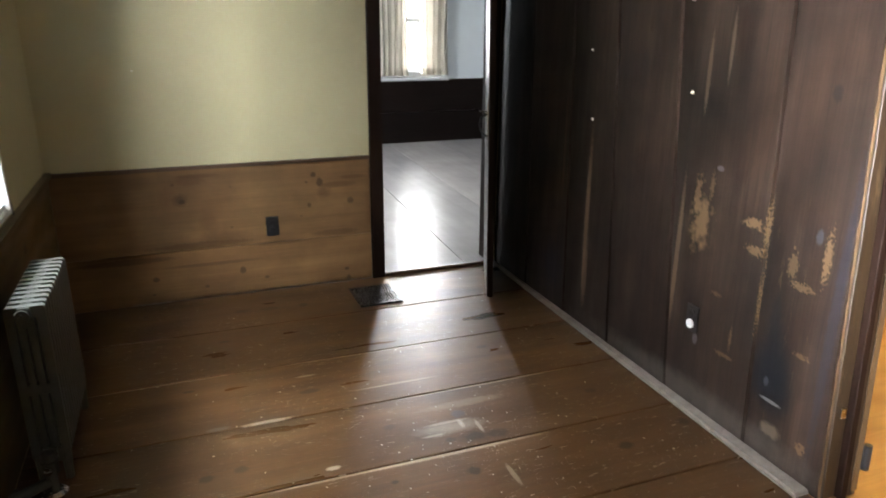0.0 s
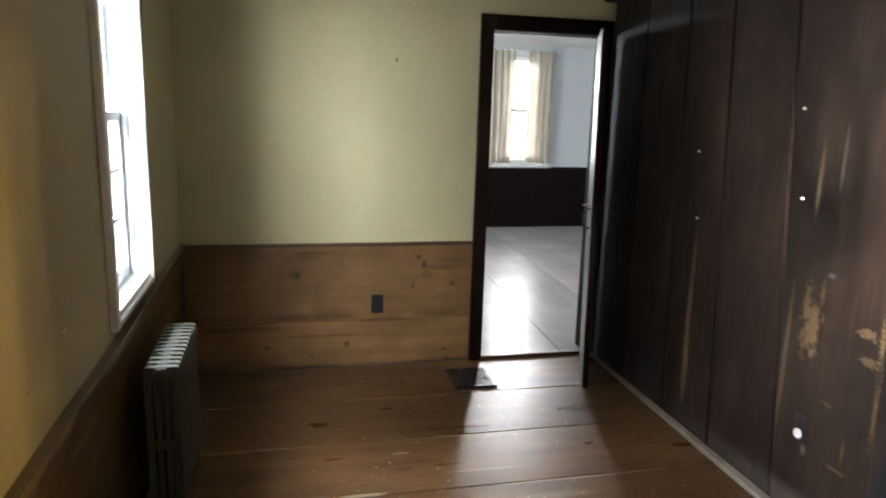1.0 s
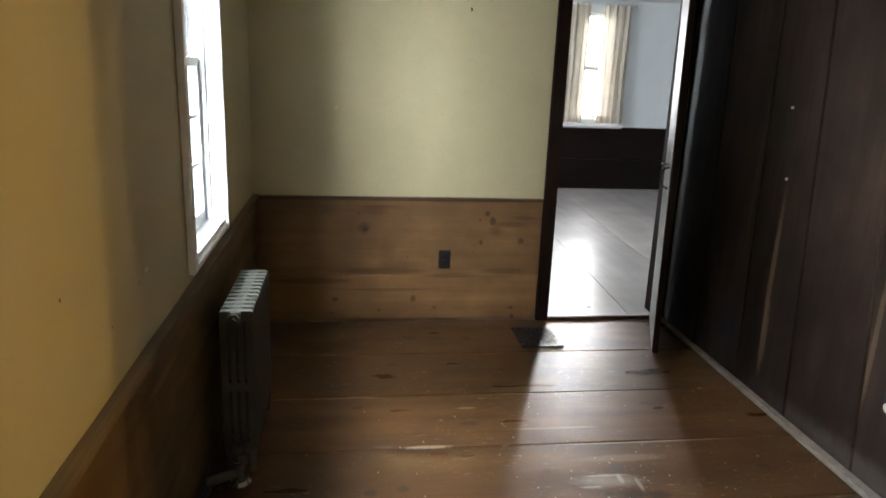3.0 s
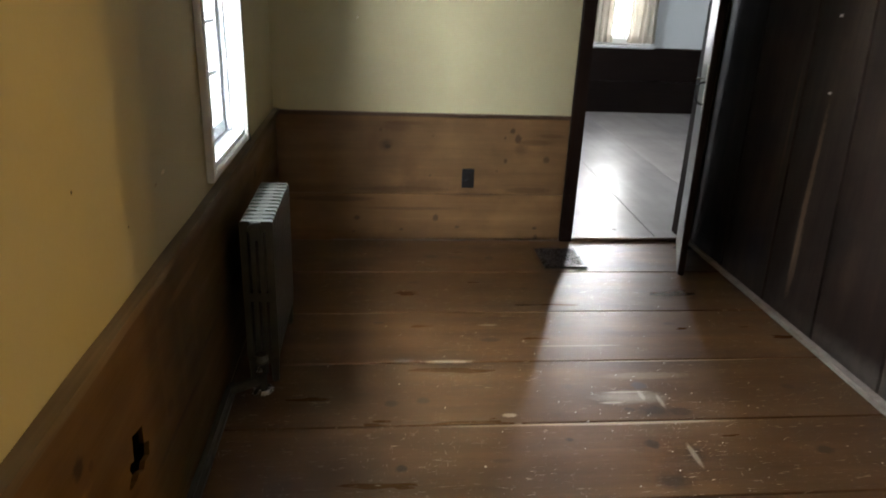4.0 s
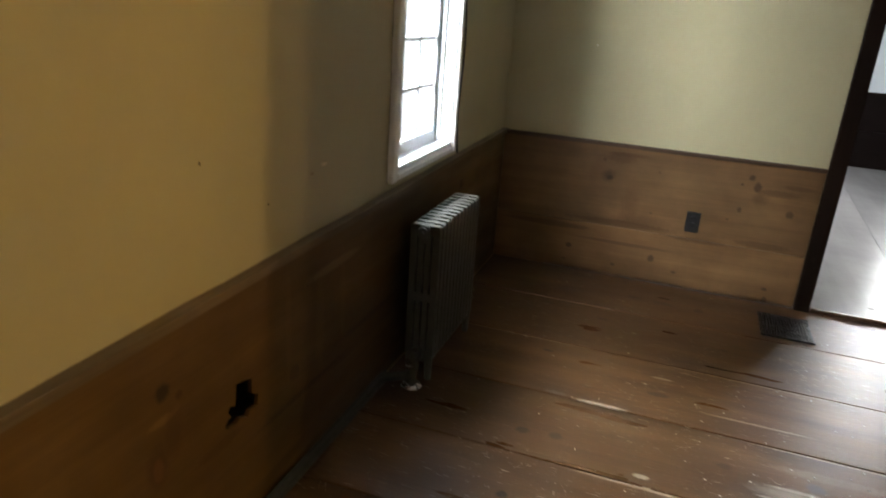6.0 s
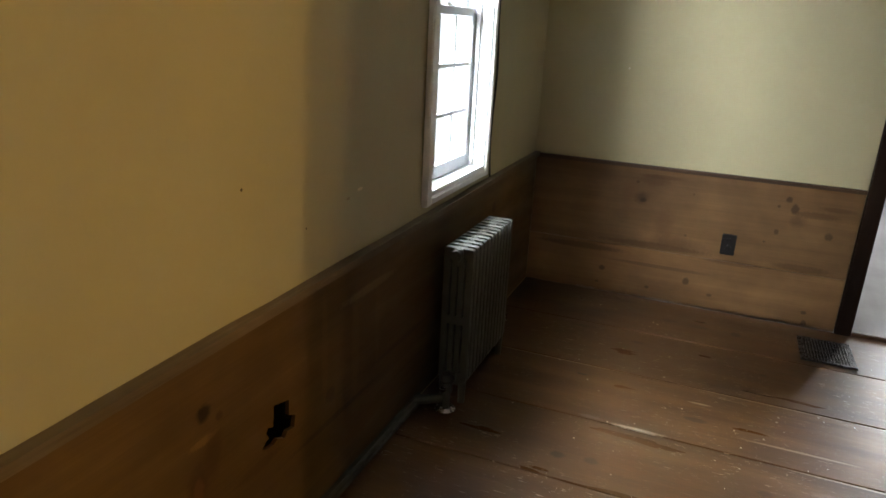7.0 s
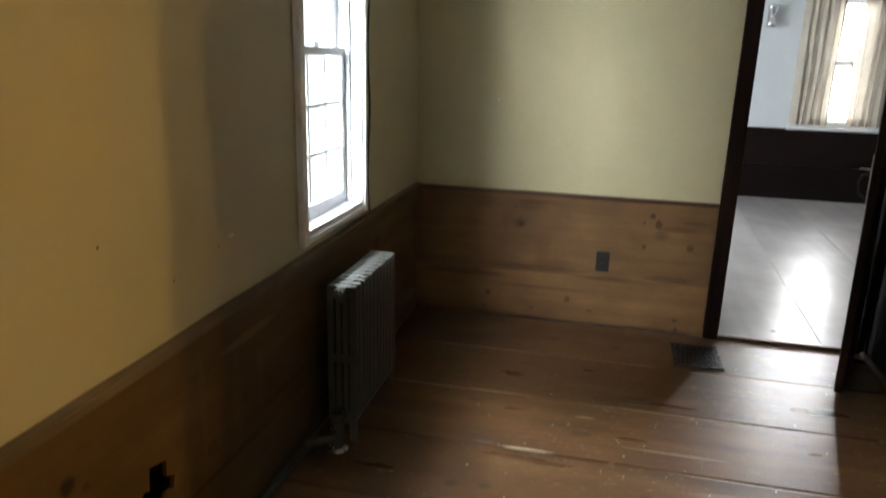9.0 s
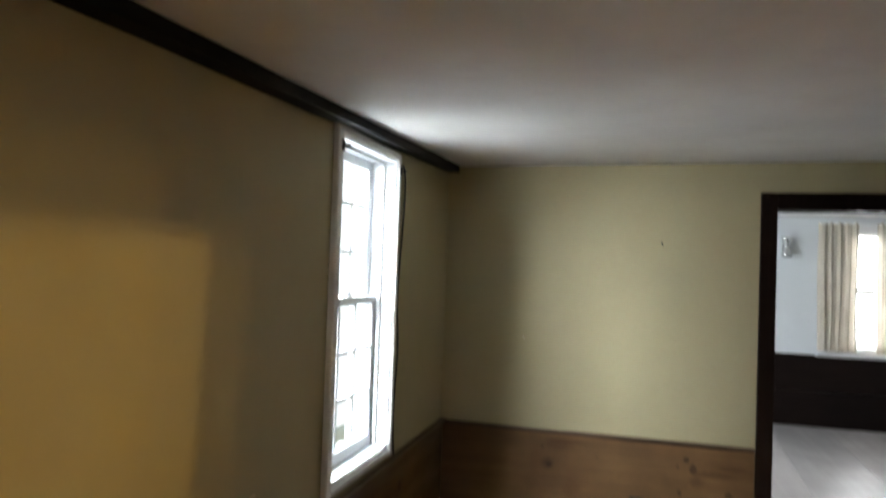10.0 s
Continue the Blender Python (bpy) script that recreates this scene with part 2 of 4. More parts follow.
WAINS_SPOTS = [
    ((0.605, 0, 0.575), (0.045, 1, 0.040), (0.05, 0.022, 0.010), 0.7), ((0.615, 0, 0.565), (0.020, 1, 0.014), KNOT, 0.65), ((0.575, 0, 0.66), (0.012, 1, 0.010), KNOT, 0.50),
    ((0.66, 0, 0.68), (0.09, 1, 0.035), (0.08, 0.036, 0.015), 0.6), ((0.70, 0, 0.70), (0.12, 1, 0.014), (0.07, 0.03, 0.012), 0.5), ((0.54, 0, 0.60), (0.05, 1, 0.09), (0.11, 0.05, 0.02), 0.5),
    ((1.325, 0, 0.665), (0.018, 1, 0.018), KNOT, 0.68), ((1.36, 0, 0.62), (0.022, 1, 0.03), (0.05, 0.023, 0.012), 0.8), ((1.38, 0, 0.56), (0.05, 1, 0.04), (0.08, 0.038, 0.017), 0.6), ((1.284, 0, 0.625), (0.009, 1, 0.009), KNOT, 0.58),
    ((1.46, 0, 0.60), (0.12, 1, 0.02), (0.07, 0.03, 0.012), 0.5), ((1.55, 0, 0.64), (0.09, 1, 0.015), (0.07, 0.03, 0.012), 0.5), ((1.535, 0, 0.50), (0.022, 1, 0.022), KNOT, 0.58), ((1.295, 0, 0.49), (0.013, 1, 0.018), KNOT, 0.58), ((1.247, 0, 0.43), (0.008, 1, 0.006), KNOT, 0.50),
    ((0.90, 0, 0.143), (0.020, 1, 0.024), KNOT, 0.65), ((0.44, 0, 0.14), (0.020, 1, 0.018), KNOT, 0.61), ((1.50, 0, 0.08), (0.016, 1, 0.012), KNOT, 0.61), ((1.51, 0, 0.02), (0.016, 1, 0.022), KNOT, 0.61), ((0.42, 0, 0.055), (0.012, 1, 0.008), KNOT, 0.50),
    ((0.70, 0, 0.07), (0.014, 1, 0.010), KNOT, 0.54), ((1.03, 0, 0.085), (0.016, 1, 0.010), KNOT, 0.54), ((0.86, 0, 0.40), (0.008, 1, 0.008), KNOT, 0.43), ((0.87, 0, 0.63), (0.006, 1, 0.008), KNOT, 0.43),
    ((0.70, 0, 0.315), (0.32, 1, 0.022), (0.06, 0.026, 0.010), 0.6), ((0.82, 0, 0.35), (0.16, 1, 0.045), (0.07, 0.03, 0.012), 0.5), ((0.30, 0, 0.255), (0.28, 1, 0.02), (0.06, 0.026, 0.010), 0.6), ((0.75, 0, 0.20), (0.30, 1, 0.012), (0.08, 0.036, 0.015), 0.5),
    ((1.12, 0, 0.285), (0.16, 1, 0.016), (0.07, 0.03, 0.012), 0.55), ((1.44, 0, 0.315), (0.15, 1, 0.022), (0.07, 0.03, 0.012), 0.55), ((0.74, 0, 0.46), (0.06, 1, 0.12), (0.11, 0.05, 0.02), 0.5),
]
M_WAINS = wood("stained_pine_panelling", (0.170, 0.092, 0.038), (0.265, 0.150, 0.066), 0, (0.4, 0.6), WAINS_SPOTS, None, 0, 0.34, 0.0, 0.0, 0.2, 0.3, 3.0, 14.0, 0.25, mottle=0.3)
SIDE_SPOTS = [
    ((0, -2.785, 0.588), (1, 0.026, 0.024), KNOT, 0.97), ((0, -2.735, 0.555), (1, 0.014, 0.013), (0.05, 0.018, 0.008), 0.85), ((0, -2.79, 0.52), (1, 0.05, 0.012), (0.24, 0.14, 0.05), 0.5),
    ((0, -2.815, 0.41), (1, 0.040, 0.062), (0.045, 0.017, 0.007), 0.9), ((0, -2.815, 0.405), (1, 0.020, 0.036), (0.12, 0.055, 0.02), 0.8), ((0, -2.76, 0.47), (1, 0.03, 0.07), (0.05, 0.02, 0.008), 0.5),
    # The three pale upright bars in this row are sheen painted onto the boards.
    ((0, -2.0, 0.62), (1, 0.20, 0.018), (0.30, 0.21, 0.11), 0.4), ((0, -2.1, 0.45), (1, 0.03, 0.2), (0.20, 0.12, 0.045), 0.2), ((0, -1.95, 0.5), (1, 0.02, 0.2), (0.20, 0.12, 0.045), 0.18), ((0, -2.28, 0.52), (1, 0.02, 0.2), (0.2, 0.11, 0.04), 0.18),
    ((0, -2.2, 0.27), (1, 0.30, 0.012), (0.03, 0.013, 0.006), 0.7), ((0, -1.75, 0.33), (1, 0.30, 0.012), (0.03, 0.013, 0.006), 0.6), ((0, -2.25, 0.36), (1, 0.03, 0.03), (0.04, 0.016, 0.007), 0.6), ((0, -0.75, 0.6), (1, 0.03, 0.03), KNOT, 0.7), ((0, -2.6, 0.33), (1, 0.10, 0.02), (0.04, 0.016, 0.007), 0.5),
]
# The north wall's pine again, its colour darkened for the dimmer window wall.
M_SIDE = wood("stained_pine_side_shaded", (0.078, 0.044, 0.0145), (0.130, 0.076, 0.026), 1, (0.35, 0.55), SIDE_SPOTS, None, 0, 0.35, 0.0, 0.0, 0.25, 0.3, 3.0, 20.0, 0.3, mottle=0.3)
SOOT = (0.003, 0.0035, 0.005)
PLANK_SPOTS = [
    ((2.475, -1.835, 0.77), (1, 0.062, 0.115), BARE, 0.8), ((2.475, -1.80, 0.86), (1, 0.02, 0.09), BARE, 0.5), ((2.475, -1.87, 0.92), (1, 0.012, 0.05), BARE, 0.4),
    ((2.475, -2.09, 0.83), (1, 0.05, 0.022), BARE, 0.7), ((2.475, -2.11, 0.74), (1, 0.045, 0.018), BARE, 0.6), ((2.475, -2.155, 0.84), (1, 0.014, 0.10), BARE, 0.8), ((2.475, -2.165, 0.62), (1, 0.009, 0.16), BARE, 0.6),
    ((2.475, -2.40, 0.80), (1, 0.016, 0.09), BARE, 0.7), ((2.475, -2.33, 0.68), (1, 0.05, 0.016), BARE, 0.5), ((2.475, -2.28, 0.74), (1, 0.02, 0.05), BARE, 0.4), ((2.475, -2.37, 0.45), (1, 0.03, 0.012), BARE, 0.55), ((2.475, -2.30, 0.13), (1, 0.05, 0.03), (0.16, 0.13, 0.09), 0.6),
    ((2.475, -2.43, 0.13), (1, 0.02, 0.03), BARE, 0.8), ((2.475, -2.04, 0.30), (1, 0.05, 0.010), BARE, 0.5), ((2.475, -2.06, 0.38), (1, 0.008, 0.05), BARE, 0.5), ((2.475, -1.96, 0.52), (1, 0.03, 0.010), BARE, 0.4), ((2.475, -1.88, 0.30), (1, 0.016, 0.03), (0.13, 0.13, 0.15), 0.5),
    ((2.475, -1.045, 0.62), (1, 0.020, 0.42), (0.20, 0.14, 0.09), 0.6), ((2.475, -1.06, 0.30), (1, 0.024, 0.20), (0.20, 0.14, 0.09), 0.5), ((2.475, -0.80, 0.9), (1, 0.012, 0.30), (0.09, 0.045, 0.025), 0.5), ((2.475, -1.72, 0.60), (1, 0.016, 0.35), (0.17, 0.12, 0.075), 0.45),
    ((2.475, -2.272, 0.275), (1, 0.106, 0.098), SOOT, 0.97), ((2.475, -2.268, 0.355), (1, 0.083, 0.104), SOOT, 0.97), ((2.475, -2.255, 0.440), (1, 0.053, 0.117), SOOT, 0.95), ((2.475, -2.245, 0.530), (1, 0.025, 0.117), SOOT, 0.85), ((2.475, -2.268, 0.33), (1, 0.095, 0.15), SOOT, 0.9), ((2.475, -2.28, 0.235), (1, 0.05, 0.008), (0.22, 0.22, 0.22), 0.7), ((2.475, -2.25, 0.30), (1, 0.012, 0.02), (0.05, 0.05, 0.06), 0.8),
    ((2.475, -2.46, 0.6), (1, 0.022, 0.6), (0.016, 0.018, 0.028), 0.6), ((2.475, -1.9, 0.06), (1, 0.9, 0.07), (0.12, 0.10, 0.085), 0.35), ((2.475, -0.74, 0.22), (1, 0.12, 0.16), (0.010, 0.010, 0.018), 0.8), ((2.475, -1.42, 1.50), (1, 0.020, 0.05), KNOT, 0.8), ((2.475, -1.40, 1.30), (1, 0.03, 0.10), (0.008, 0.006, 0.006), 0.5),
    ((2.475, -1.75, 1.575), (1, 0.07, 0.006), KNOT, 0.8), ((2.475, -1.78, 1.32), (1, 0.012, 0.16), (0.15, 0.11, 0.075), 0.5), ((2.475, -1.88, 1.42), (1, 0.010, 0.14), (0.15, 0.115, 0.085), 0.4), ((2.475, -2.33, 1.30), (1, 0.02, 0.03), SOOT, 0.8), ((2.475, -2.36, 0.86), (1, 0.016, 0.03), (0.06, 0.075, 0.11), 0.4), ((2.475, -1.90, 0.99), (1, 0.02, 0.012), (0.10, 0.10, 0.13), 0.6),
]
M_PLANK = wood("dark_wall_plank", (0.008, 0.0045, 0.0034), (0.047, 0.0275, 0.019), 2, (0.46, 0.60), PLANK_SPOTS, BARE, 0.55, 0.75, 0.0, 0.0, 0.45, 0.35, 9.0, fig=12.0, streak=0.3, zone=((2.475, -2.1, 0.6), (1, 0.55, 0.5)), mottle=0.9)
M_TRIM = wood("dark_stained_trim", (0.008, 0.004, 0.003), (0.019, 0.009, 0.0055), 2, (0.5, 0.7), (), (0.2, 0.13, 0.08), 0.12, 0.3, spec=0.1)
M_TRIM_X = wood("dark_stained_rail", (0.05, 0.024, 0.012), (0.11, 0.055, 0.026), 0, (0.35, 0.55), (), PALE, 0.2, 0.3)
M_TRIM_Y = wood("worn_side_rail", (0.085, 0.058, 0.030), (0.18, 0.13, 0.075), 1, (0.45, 0.65), (), (0.40, 0.33, 0.24), 0.8, 0.4)
M_JAMB = wood("brown_worn_jamb", (0.016, 0.009, 0.0045), (0.045, 0.027, 0.0125), 2, (0.4, 0.6), (), BARE, 0.5, 0.5)
M_BARE = wood("bare_worn_edge", (0.06, 0.034, 0.014), (0.17, 0.105, 0.046), 2, (0.5, 0.7), (), KNOT, 0.6, 0.5)
M_BEAM = wood("black_beam", (0.005, 0.005, 0.005), (0.012, 0.012, 0.011), 1, (0.65, 0.85), spec=0.2)
M_YELLOW = paint("yellow_cream_plaster", (0.45, 0.395, 0.235), 0.75, 0.06, 0.12, 2.2, (0.42, 0.35, 0.2), 0.12, spots=[((0, -2.608, 1.056), (1, 0.005, 0.005), KNOT, 0.9), ((0, -2.13, 0.935), (1, 0.012, 0.005), (0.3, 0.22, 0.12), 0.8), ((0, -2.06, 0.95), (1, 0.02, 0.006), (0.75, 0.62, 0.36), 0.7), ((0, -2.35, 0.9), (1, 0.004, 0.004), KNOT, 0.8), ((0.45, 0, 1.25), (0.006, 1, 0.006), (0.7, 0.65, 0.5), 0.8)])
M_CEIL = paint("white_ceiling_plaster", (0.80, 0.79, 0.775), 0.85, 0.08, 0.25, 1.6, (0.5, 0.46, 0.4), 0.2)
M_WHITE = paint("white_gloss_paint", (0.84, 0.86, 0.88), 0.35, 0.05, 0.1, 9.0, (0.55, 0.52, 0.46), 0.2)
M_CASING = paint("white_casing_paint", (0.86, 0.86, 0.85), 0.4, 0.05, 0.1, 9.0, (0.6, 0.56, 0.48), 0.25)
M_FAR_WALL = paint("pale_blue_white_plaster", (0.74, 0.77, 0.79), 0.7, 0.05, 0.1, 2.0)
# White door paint with its shade mixed in, hence the dark grey.
M_DOOR_PAINT = paint("aged_white_door_paint_shaded", (0.13, 0.13, 0.12), 0.4, 0.1, 0.15, 8.0, (0.3, 0.27, 0.22), 0.3)
M_RAD = paint("silver_radiator_paint", (0.115, 0.12, 0.108), 0.34, 0.12, 0.2, 14.0, (0.16, 0.14, 0.11), 0.3, metal=0.45)
M_DUST = paint("dusty_grey_moulding", (0.24, 0.215, 0.185), 0.8, 0.25, 0.4, 18.0, (0.16, 0.12, 0.08), 0.6)
M_CHIP = paint("pale_paint_flakes", (0.55, 0.51, 0.45), 0.8, 0.25, 0.2, 30.0)
M_GREYPIPE = paint("grey_green_baseboard", (0.055, 0.056, 0.046), 0.7, 0.25, 0.3, 12.0, (0.05, 0.04, 0.03), 0.5)
M_PLASTIC = paint("dark_brown_plastic", (0.009, 0.008, 0.009), 0.5, 0.1, 0.05, 20.0)
M_WHITEPL = paint("white_plastic", (0.8, 0.8, 0.8), 0.4, 0.05, 0.05, 20.0)
M_IRON = paint("black_iron", (0.018, 0.018, 0.020), 0.45, 0.2, 0.3, 25.0, (0.06, 0.045, 0.035), 0.4)
M_GRILLE = paint("dark_enamel_grille", (0.022, 0.022, 0.025), 0.28, 0.2, 0.1, 25.0)
M_CHROME = paint("worn_chrome", (0.6, 0.6, 0.6), 0.25, 0.15, 0.1, 30.0, metal=1.0)
M_BLACK = paint("dark_cavity", (0.01, 0.009, 0.008), 0.9)
M_CABLE = paint("black_cable", (0.015, 0.015, 0.015), 0.5)
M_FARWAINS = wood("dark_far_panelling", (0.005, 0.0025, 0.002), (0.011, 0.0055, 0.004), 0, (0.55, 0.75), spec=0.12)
M_OUT = paint("pale_ground", (0.35, 0.37, 0.3), 0.9, 0.3, 0.2, 0.5)


def glass(name):
    k = Nodes(name)
    v = k.place(3.0)
    k.b.inputs["Transmission Weight"].default_value = 1.0
    k.b.inputs["IOR"].default_value = 1.45
    return k.finish((0.97, 0.98, 0.98), 0.02, k.bump(k.noise(v, 7.0, 2.0), 0.05, 0.002))


def sheer(name):
    """Thin unbleached curtain cloth that daylight shines through."""
    k = Nodes(name)
    v = k.place(5.0)
    weave = k.noise(v, (260.0, 260.0, 260.0), 2.0)
    stain = k.noise(v, 3.0, 3.0)
    c = k.mix(k.span(stain, 0.3, 0.7, 0.0, 1.0), (0.50, 0.45, 0.37), (0.62, 0.57, 0.48))
    k.finish(c, 0.9, k.bump(weave, 0.2, 0.0005))
    tr = k.n("BsdfTranslucent")
    k.link(c, tr.inputs["Color"])
    mx = k.n("MixShader", Fac=0.13)
    k.link(k.b.outputs[0], mx.inputs[1])
    k.link(tr.outputs[0], mx.inputs[2])
    k.link(mx.outputs[0], k.t.nodes["Material Output"].inputs["Surface"])
    return k.m




def glow(name, colour, strength):
    k = Nodes(name)
    k.b.inputs["Emission Color"].default_value = rgba(colour)
    k.b.inputs["Emission Strength"].default_value = strength
    return k.finish((0.8, 0.8, 0.8), 0.8)


M_BULB = glow("lit_bulb", (1.0, 0.7, 0.3), 12.0)
M_SKY = glow("white_overcast_sky", (0.95, 0.98, 1.0), 0.85)
M_GLASS = glass("old_window_glass")
M_CURTAIN = sheer("sheer_curtain_cloth")


# ---- building helpers ----
def box(bm, x0, x1, y0, y1, z0, z1, bevel=0.0, seg=1):
    made = bmesh.ops.create_cube(bm, size=1.0)["verts"]
    for v in made:
        v.co = Vector((x0 + (v.co.x + 0.5) * (x1 - x0), y0 + (v.co.y + 0.5) * (y1 - y0), z0 + (v.co.z + 0.5) * (z1 - z0)))
    if bevel > 0:
        edges = list({e for v in made for e in v.link_edges})
        bmesh.ops.bevel(bm, geom=edges, offset=bevel, segments=seg, affect="EDGES", clamp_overlap=True)
    return bm


def boxes(*rows, bevel=0.0):
    bm = bmesh.new()
    for r in rows:
        box(bm, *r, bevel=bevel)
    return bm


def rod(bm, a, b, r, sides=12, r2=None):
    a, b = Vector(a), Vector(b)
    m = Matrix.Translation((a + b) / 2) @ (b - a).to_track_quat("Z", "Y").to_matrix().to_4x4()
    bmesh.ops.create_cone(bm, cap_ends=True, segments=sides, radius1=r, radius2=r if r2 is None else r2, depth=(b - a).length, matrix=m)
    return bm


def mesh(name, bm, material, smooth=False):
    me = bpy.data.meshes.new(name)
    bmesh.ops.recalc_face_normals(bm, faces=bm.faces[:])
    bm.to_mesh(me)
    bm.free()
    me.materials.append(material)
    if smooth:
        me.polygons.foreach_set("use_smooth", [True] * len(me.polygons))
    return me


def thing(name, base, label, category="", group="", kind=""):
    ob = new(name)
    ob.empty_display_size = 0.1
    ob.location = base
    return tagged(ob, label, category, group, kind)


def under(ob, parent):
    ob.parent = parent
    if parent.parent is None:
        ob.matrix_parent_inverse = Matrix.Translation(-parent.location)
    return ob


def part(name, bm, material, parent, label="", smooth=False):
    ob = new(name, mesh(name, bm, material, smooth))
    under(ob, parent)
    return tagged(ob, label)


def setting(name, bm, material, label, category=""):
    return tagged(new(name, mesh(name, bm, material)), label, category, "", "structure")


# ---- large structure ----
BACK = -5.2      # wall behind the camera
SEAMS = (0.009, -0.485, -0.965, -1.425, -1.85, -2.245, -2.69, -3.13, -3.58, -4.02, -4.47, -4.9, BACK)
WY0, WY1, WZ0, WZ1 = -1.565, -0.945, 0.815, 2.10      # opening of the side window
DX0, DX1, DZ = 1.735, 2.415, 1.98                     # doorway to the far room
FARY, FARF, FARC = 4.6, 0.016, 2.315                  # far room: end wall, floor, ceiling

floor = setting("floor", boxes((0.0, 2.475, BACK, 0.0, -0.12, -0.03)), M_BLACK, "dark joists under wide varnished pine floorboards", "floor")
wall_west = setting("wall_west", boxes(
    (-0.2, -0.012, BACK, -4.72, -0.12, 2.4), (-0.2, -0.012, -4.08, -2.7, -0.12, 2.4), (-0.2, -0.012, -4.72, -4.08, -0.12, 0.8), (-0.2, -0.012, -4.72, -4.08, 2.05, 2.4),
    (-0.2, -0.012, -2.3, WY0, -0.12, 2.4), (-0.2, -0.012, -2.7, -2.3, -0.12, 0.27), (-0.2, -0.012, -2.7, -2.3, 0.56, 2.4), (-0.2, -0.15, -2.7, -2.3, 0.27, 0.56),
    (-0.2, -0.012, WY1, 0.16, -0.12, 2.4), (-0.2, -0.012, WY0, WY1, -0.12, WZ0), (-0.2, -0.012, WY0, WY1, WZ1, 2.4)), M_YELLOW, "yellow cream plaster wall above stained pine panelling", "wall")
wall_north = setting("wall_north", boxes(
    (-0.012, DX0 - 0.02, 0.012, 0.15, -0.12, 2.4), (DX1 + 0.036, 2.6, 0.012, 0.15, -0.12, 2.4), (DX0 - 0.02, DX1 + 0.036, 0.012, 0.15, DZ + 0.02, 2.4)), M_YELLOW, "yellow cream plaster wall beside the doorway", "wall")
wall_east = setting("wall_east", boxes(
    (2.505, 2.6, -2.515, 0.012, -0.12, 2.4), (2.475, 2.6, -3.42, -2.515, 2.0, 2.4), (2.475, 2.6, BACK, -3.42, -0.12, 2.4)), M_BEAM, "wall of dark stained wide vertical planks", "wall")
LEAN = 0.0513      # the plank wall's end leans by this much for each metre of height
for v in wall_east.data.vertices:
    if abs(v.co.y + 2.515) < 0.001:
        v.co.y += LEAN * max(v.co.z, 0.0)
wall_south = setting("wall_south", boxes((-0.2, 2.6, BACK - 0.12, BACK, -0.12, 2.4)), M_YELLOW, "plain yellow cream wall", "wall")
bm = boxes((-0.012, 2.475, BACK, 0.012, 0.0, 0.12))
for v in bm.verts:
    v.co.z += 2.213 + 0.028 * v.co.y + 0.008 * v.co.x
ceiling = setting("ceiling", bm, M_CEIL, "white uneven plaster ceiling", "ceiling")

# far room
floor_far = setting("floor_far_room", boxes((0.3, 5.8, 0.0, FARY, -0.12, FARF - 0.03)), M_BLACK, "joists under polished boards of the far room", "floor")
WX0, WX1, WZA, WZB = 3.06, 3.87, 0.83, 2.2
wall_far = setting("wall_far_room_end", boxes(
    (0.3, WX0, FARY, FARY + 0.2, -0.1, 2.5), (WX1, 5.8, FARY, FARY + 0.2, -0.1, 2.5), (WX0, WX1, FARY, FARY + 0.2, -0.1, WZA), (WX0, WX1, FARY, FARY + 0.2, WZB, 2.5)), M_FAR_WALL, "pale blue-white plaster wall with a curtained window", "wall")
setting("wall_far_room_side", boxes((5.8, 5.95, 0.0, FARY + 0.2, -0.1, 2.5)), M_FAR_WALL, "pale plaster wall of the far room", "wall")
setting("wall_far_room_west", boxes(
    (0.2, 0.3, 0.15, 2.0, -0.1, 2.5), (0.2, 0.3, 3.2, FARY + 0.2, -0.1, 2.5), (0.2, 0.3, 2.0, 3.2, -0.1, 0.85), (0.2, 0.3, 2.0, 3.2, 2.2, 2.5)), M_FAR_WALL, "pale plaster wall with an open window hole", "wall")
setting("wall_far_room_south", boxes((2.6, 5.8, 0.0, 0.15, -0.1, 2.5)), M_FAR_WALL, "pale plaster wall of the far room", "wall")
setting("ceiling_far_room", boxes((0.2, 5.95, 0.15, FARY, FARC, FARC + 0.1)), M_CEIL, "white plaster ceiling of the far room", "ceiling")

# room beyond the side opening
setting("floor_side_room", boxes((2.475, 5.6, -5.2, -1.0, -0.12, -0.002)), M_PINE_FLOOR, "yellow pine floor in lamp light", "floor")
setting("wall_side_room", boxes((5.5, 5.6, -5.3, -0.9, -0.1, 2.4), (2.6, 5.5, -1.0, -0.9, -0.1, 2.4), (2.6, 5.5, -5.3, -5.2, -0.1, 2.4)), M_YELLOW, "plain yellow walls of the lamp-lit side room", "wall")
# Added out of view; its dark brown keeps lamp bounce off the west wall.
setting("ceiling_side_room", boxes((2.6, 5.5, -5.2, -1.0, 2.26, 2.36)), M_TRIM_X, "unseen side room ceiling, brown to cut bounced light", "ceiling")
setting("backdrop_side", boxes((-2.62, -2.6, -9, 7.596, -0.5, 6)), M_SKY, "plain white overcast sky outside the side window", "sky")
setting("backdrop_end", boxes((-4, 11, 7.6, 7.62, -0.5, 6)), M_SKY, "plain white overcast sky outside the end window", "sky")
setting("ground", boxes((-60, 60, -60, 60, -0.6, -0.5)), M_OUT, "pale overcast ground outside the house", "ground")


# floorboards, wall planks and panelling as separate pieces
def boards_x(parent, seams, x0, x1, z0, z1, material, gap=0.006):
    for a, b in zip(seams, seams[1:]):
        bm = box(bmesh.new(), x0, x1, b + gap / 2, a - gap / 2, z0, z1, 0.0025)
        part("floorboard", bm, material, parent)


